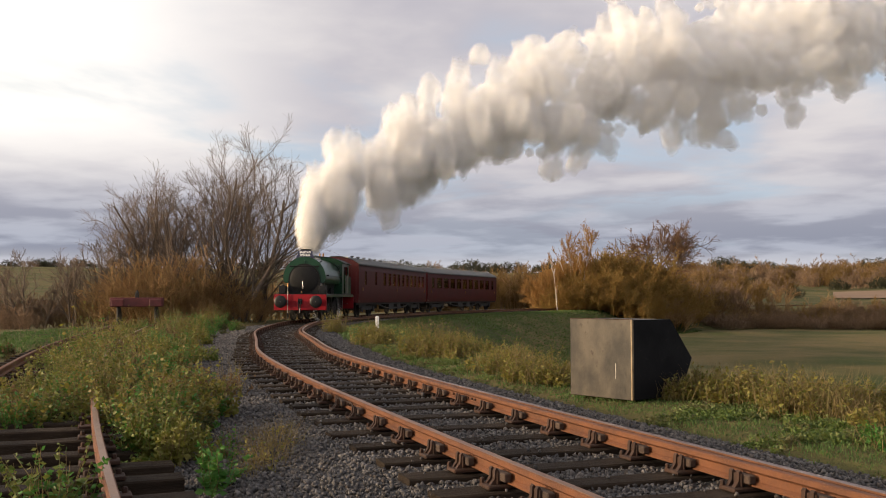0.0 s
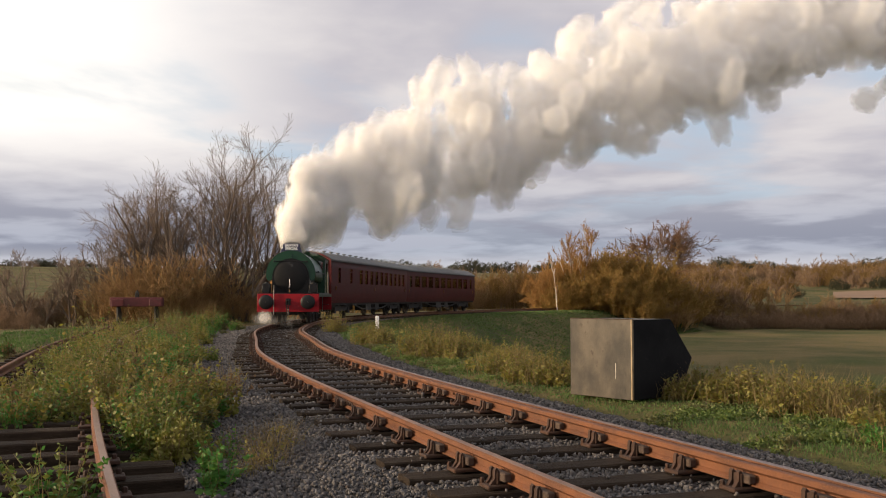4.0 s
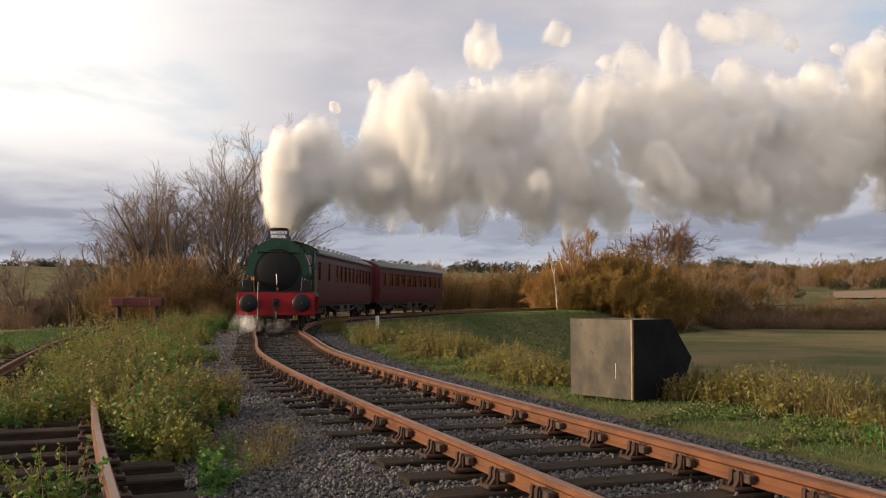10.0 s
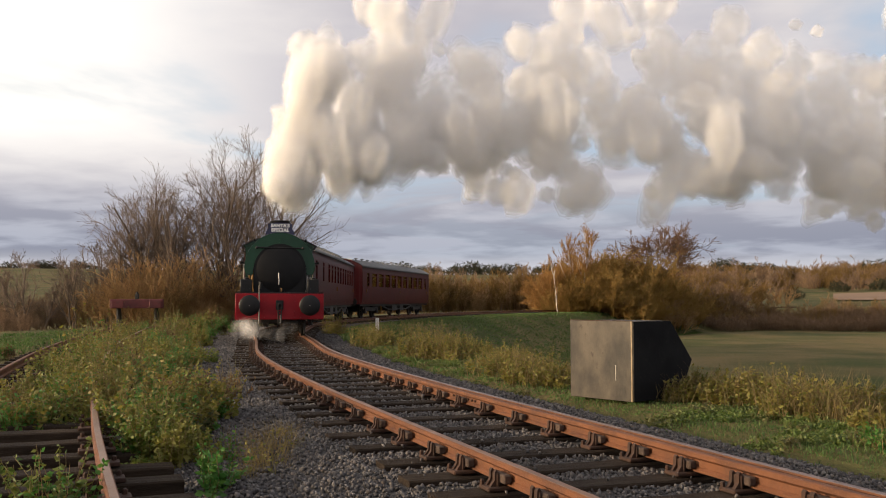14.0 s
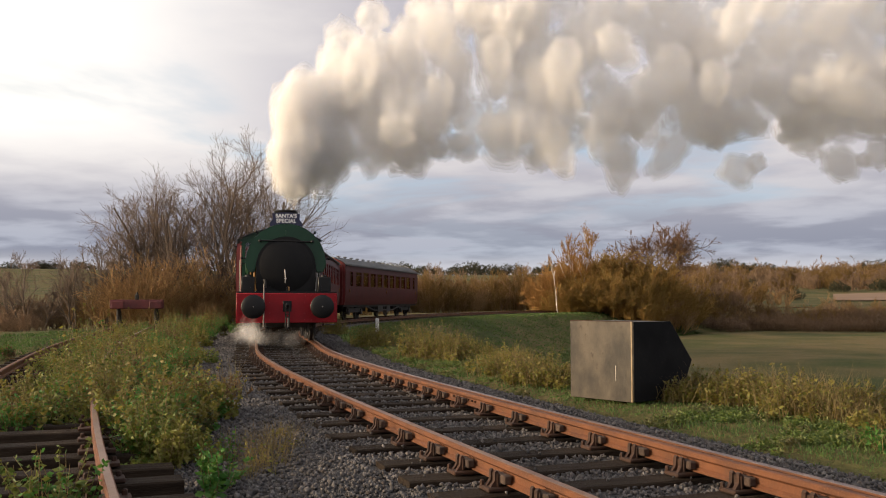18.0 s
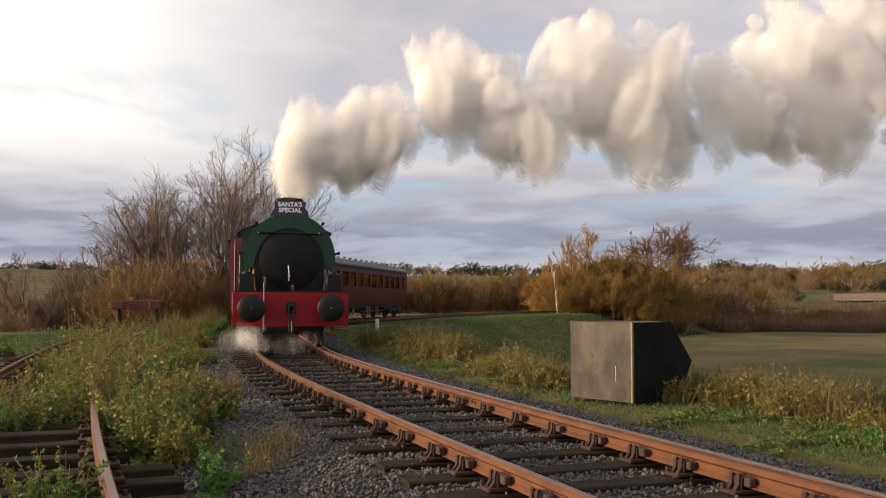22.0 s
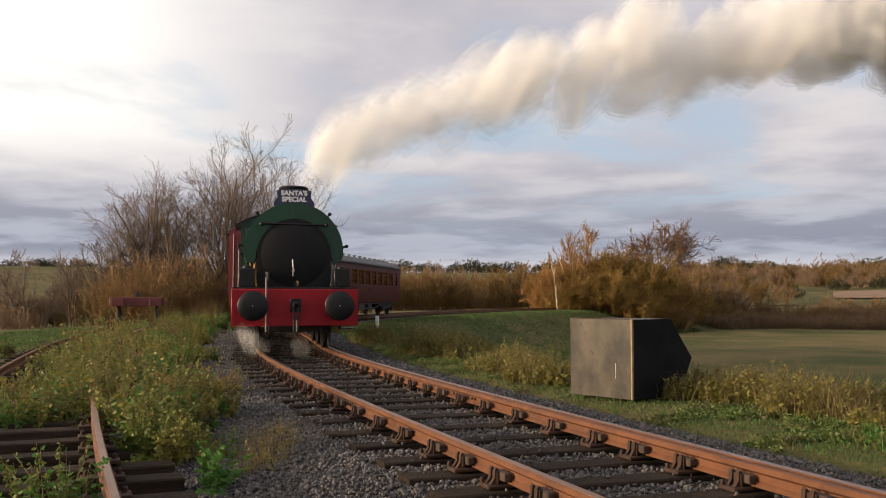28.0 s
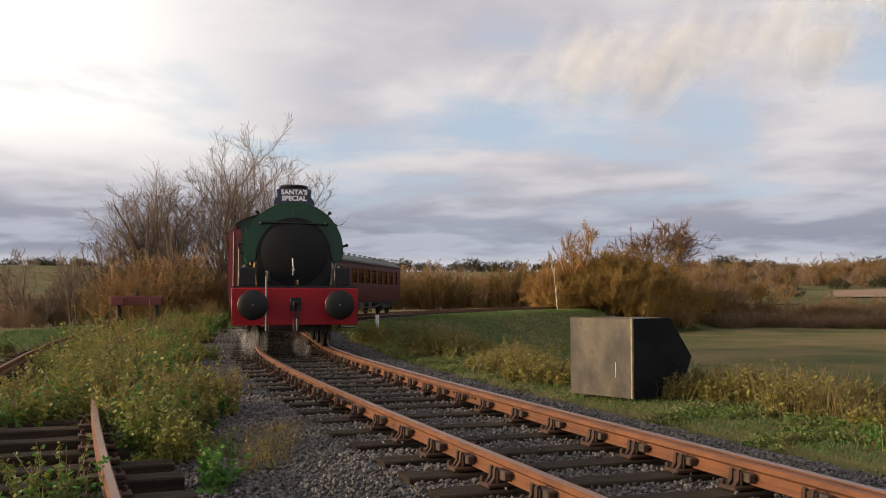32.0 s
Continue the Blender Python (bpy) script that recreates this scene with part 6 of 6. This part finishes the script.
def plume():
    g = np.random.default_rng(5)
    beats = chuffs()
    jobs = []
    for k, t in enumerate(beats):
        nxt = beats[k + 1] if k + 1 < len(beats) else t + 0.9
        top = float(np.interp(t, [-3, 0, 3, 8, 12, 17, 19, 24.3], [9.5, 7.8, 6.6, 6.8, 7.0, 6.0, 4.4, 3.2])) * g.uniform(0.8, 1.1)
        for st, n, r0, r1 in ((2, 12, 0.76, 0.92), (1, 12, 0.74, 0.95), (0, 12, 0.70, 0.97), (0, 14, 0.30, 0.52)):
            for _ in range(int(n * float(np.interp(t, [9, 13], [1.0, 1.45])))):
                q = g.random()
                te = t + q * (nxt - t) * 0.8
                small = r1 < 0.5
                low = float(np.interp(t, [0, 4], [0.42, 0.17]))
                rise = top * (low + (1 - low) * (1 - q) ** 1.2) * g.uniform(0.8, 1.1) * (0.4 if small else 1)
                rise = g.uniform(0.45 * top, top) if small and t < 4 else (g.uniform(2.5, 6.0) if small else max(rise, 1.8))
                grade = "mid" if g.random() < 0.05 else "dense"
                jobs.append((te if small else clear_of_seconds(te), st, g.uniform(r0, r1) * (1.0 if small else float(np.interp(te, [0, 8, 13, 20], [1, 0.95, 0.82, 0.72]))), rise, float(np.interp(t, [0, 4, 6, 12, 14, 19], [2.5, 2.6, 2.6, 2.5, 2.2, 2.0])) if not small else 1.0, grade))
    t = 24.5
    while t < 30.6:
        t += float(np.interp(t, [25, 28, 31], [0.016, 0.020, 0.03]))
        grade = "dense" if t < 25.0 else ("mid" if g.random() < np.interp(t, [25, 26.5, 27.5], [1, 0.4, 0.0]) else ("thin" if g.random() < np.interp(t, [27, 29], [1, 0.1]) else "wisp"))
        jobs.append((t, int(g.integers(3)), g.uniform(0.35, 0.85), g.uniform(0.3, 1.4), g.uniform(0.7, 1.9), grade))
    for te, st, r, rise, wide, grade in jobs:
        ob = join("puff", PUFFS[(grade, st)][int(g.integers(len(PUFFS[(grade, st)])))], PLUME)
        ob.scale = (r, r, r)
        e = g.normal(size=3)
        e *= wide * g.random() ** 0.5 / np.linalg.norm(e)
        wind = 4.45 + g.uniform(-0.25, 0.25)
        spin = Euler((g.uniform(-1.2, 1.2), g.uniform(-1.2, 1.2), g.uniform(-1.5, 1.5)))
        loco = loco_pose(te)
        mouth = loco @ Vector((0, 1.4, 3.55)) + Vector((0.8, 0, 0.7)) * float(np.interp(te, [23.8, 24.8], [0, 1]))
        flat = g.uniform(-0.5, 0.5)
        climb = float(np.interp(te, [-1, 3, 5, 11, 13, 17, 20, 25.2], [1.15, 0.35, 0.12, 0.12, 0.35, 0.35, 0.25, 0.8]))
        slow = (1.2 if r < 0.5 else 1.0) * float(np.interp(te, [0.5, 4, 9, 12.5, 17.5, 18.6, 24.6], [1.7, 1.1, 0.95, 0.42, 0.42, 0.8, 1.1]))
        lag = float(np.interp(te, [0, 4, 10, 12, 17.5, 18.6, 24], [0.4, 0.55, 0.7, 0.9, 0.9, 0.35, 0.3]))

        tilt = Euler((g.uniform(-0.4, 0.4), g.uniform(0.3, 0.9), 0)).to_matrix().to_4x4() if te > 24.6 else Matrix.Identity(4)

        def place(a):
            s = 1 - math.exp(-a / 2.3)
            x = wind * (a - lag * (1 - math.exp(-a / lag)))
            z = rise * (0.3 * (1 - math.exp(-a / 0.25)) + 0.7 * (1 - math.exp(-a / slow))) + climb * a
            p = mouth + Vector((x + e[0] * s * 1.5, e[1] * s + flat * a * 0.3, z + e[2] * s * (0.9 if e[2] > 0 else 0.75) * (1 + 0.05 * a)))
            k = min(1.0, a / 5.0)
            return Matrix.Translation(p) @ Euler((spin.x * k, spin.y * k, spin.z * k)).to_matrix().to_4x4() @ tilt

        rows = []
        along = Matrix.Rotation(radians(90), 4, "X")
        for w in np.arange(0, te - 0.3, 3.0):
            rows.append((float(w), loco_pose(float(w)) @ pose(0, 3.1, 2.33) @ along))
        if te - 0.09 > 0:
            rows.append((te - 0.09, loco_pose(te - 0.09) @ pose(0, 3.1, 2.33) @ along))
        for a in (0.0, 0.12, 0.3, 0.6, 1.0, 1.6, 2.6, 4.2, 7.0, 11.0):
            if 0 < te + a < 32:
                rows.append((te + a, place(a)))
        if te < 0:
            rows.insert(0, (0.0, place(-te)))
        if te < 32:
            rows.append((32.0, place(32 - te)))
        clean = []
        for t_, m in rows:
            if not clean or frame(t_) > frame(clean[-1][0]):
                clean.append((t_, m))
        walk(ob, clean)


def cylinder_steam():
    """Drifting wisps that hang about the left cylinder and blow back between the rails."""
    g = np.random.default_rng(9)
    for k in range(26):
        low = k >= 19
        ob = join("puff", PUFFS[("wisp", k % 3)][k % 2], LEAK)
        r = g.uniform(0.16, 0.36) if not low else g.uniform(0.22, 0.38)
        ob.scale = (r, r, r * 0.6)
        home = Vector((-0.95 + g.normal() * 0.07, 0.0 + g.normal() * 0.15, 0.14 + 0.32 * (k % 5) / 5)) if not low else Vector((g.uniform(-0.8, 0.4), g.uniform(-0.7, 0.3), g.uniform(0.05, 0.18)))
        show = g.uniform(0.5, 4.0)
        fade = g.uniform(25, 45) if k % 3 == 0 else g.uniform(22, 27)
        rows = []
        for t in [0.5 * j for j in range(65)]:
            spot = home + Vector((g.normal() * 0.06, g.normal() * 0.06, abs(g.normal()) * 0.05)) if show < t < fade else Vector((0, 2.6, 0.95))
            rows.append((t, loco_pose(t) @ Matrix.Translation(spot) @ pose(0, 0, 0, 40 * math.sin(t + k), 75 + 10 * math.sin(t * 2 + k), 0)))
        walk(ob, rows)


# ---- what moves ----
BEAM_Y = [(0, 45.4), (1, 43.9), (2, 42.4), (3, 40.8), (4, 39.4), (5, 37.95), (6, 36.5), (7, 35.1), (8, 33.8), (9, 32.6), (10, 31.5), (11, 30.5), (12, 29.5), (13, 28.6), (14, 27.7), (15, 26.8), (16, 25.9),
          (17, 25.05), (18, 24.2), (19, 23.4), (20, 22.6), (21, 21.8), (22, 21.05), (23, 20.35), (24, 19.8), (25, 19.4), (25.5, 19.3), (32, 19.3)]
BEAM_Y = [(t, 0.974 * y) for t, y in BEAM_Y]
STOP_S = MAIN.s_of_y(BEAM_Y[-1][1])          # where the front beam comes to rest
START = MAIN.s_of_y(BEAM_Y[0][1]) - STOP_S


def to_go(t):
    """Metres still to run at t seconds; before the start the train came on at an even pace."""
    if t < 0:
        return START - t * 1.5
    return MAIN.s_of_y(float(np.interp(t, [a for a, b in BEAM_Y], [b for a, b in BEAM_Y]))) - STOP_S


def on_track(s_front, y1, y2):
    """Pose of a vehicle whose front is at s_front and that rests on the line at y1 and y2 behind it."""
    ax, ay, _ = MAIN.at(s_front + y1)
    bx, by, _ = MAIN.at(s_front + y2)
    a = math.atan2(-(bx - ax), by - ay)
    return pose(ax + y1 * math.sin(a), ay - y1 * math.cos(a), 0, 0, 0, math.degrees(a))


def loco_pose(t):
    return on_track(STOP_S + to_go(t), 1.75, 5.10)


def motions():
    times = [0.5 * k for k in range(52)] + [28, 32]
    for ob, gap, y1, y2 in ((LOCO, 0.0, 1.75, 5.10), (COACH_A, 8.85, 2.7, 14.7), (COACH_B, 27.0, 2.7, 14.7)):
        walk(ob, [(t, on_track(STOP_S + to_go(t) + gap, y1, y2)) for t in times])
    turns = [0.25 * k for k in range(103)] + [32]
    for wheels in (LOCO_WHEELS, A_WHEELS, B_WHEELS):
        for ob, r, y in wheels:
            walk(ob, [(t, pose(0, y, r) @ Matrix.Rotation((to_go(t) - START) / r * -1.0, 4, "X")) for t in turns])

    plume()
    cylinder_steam()


motions()
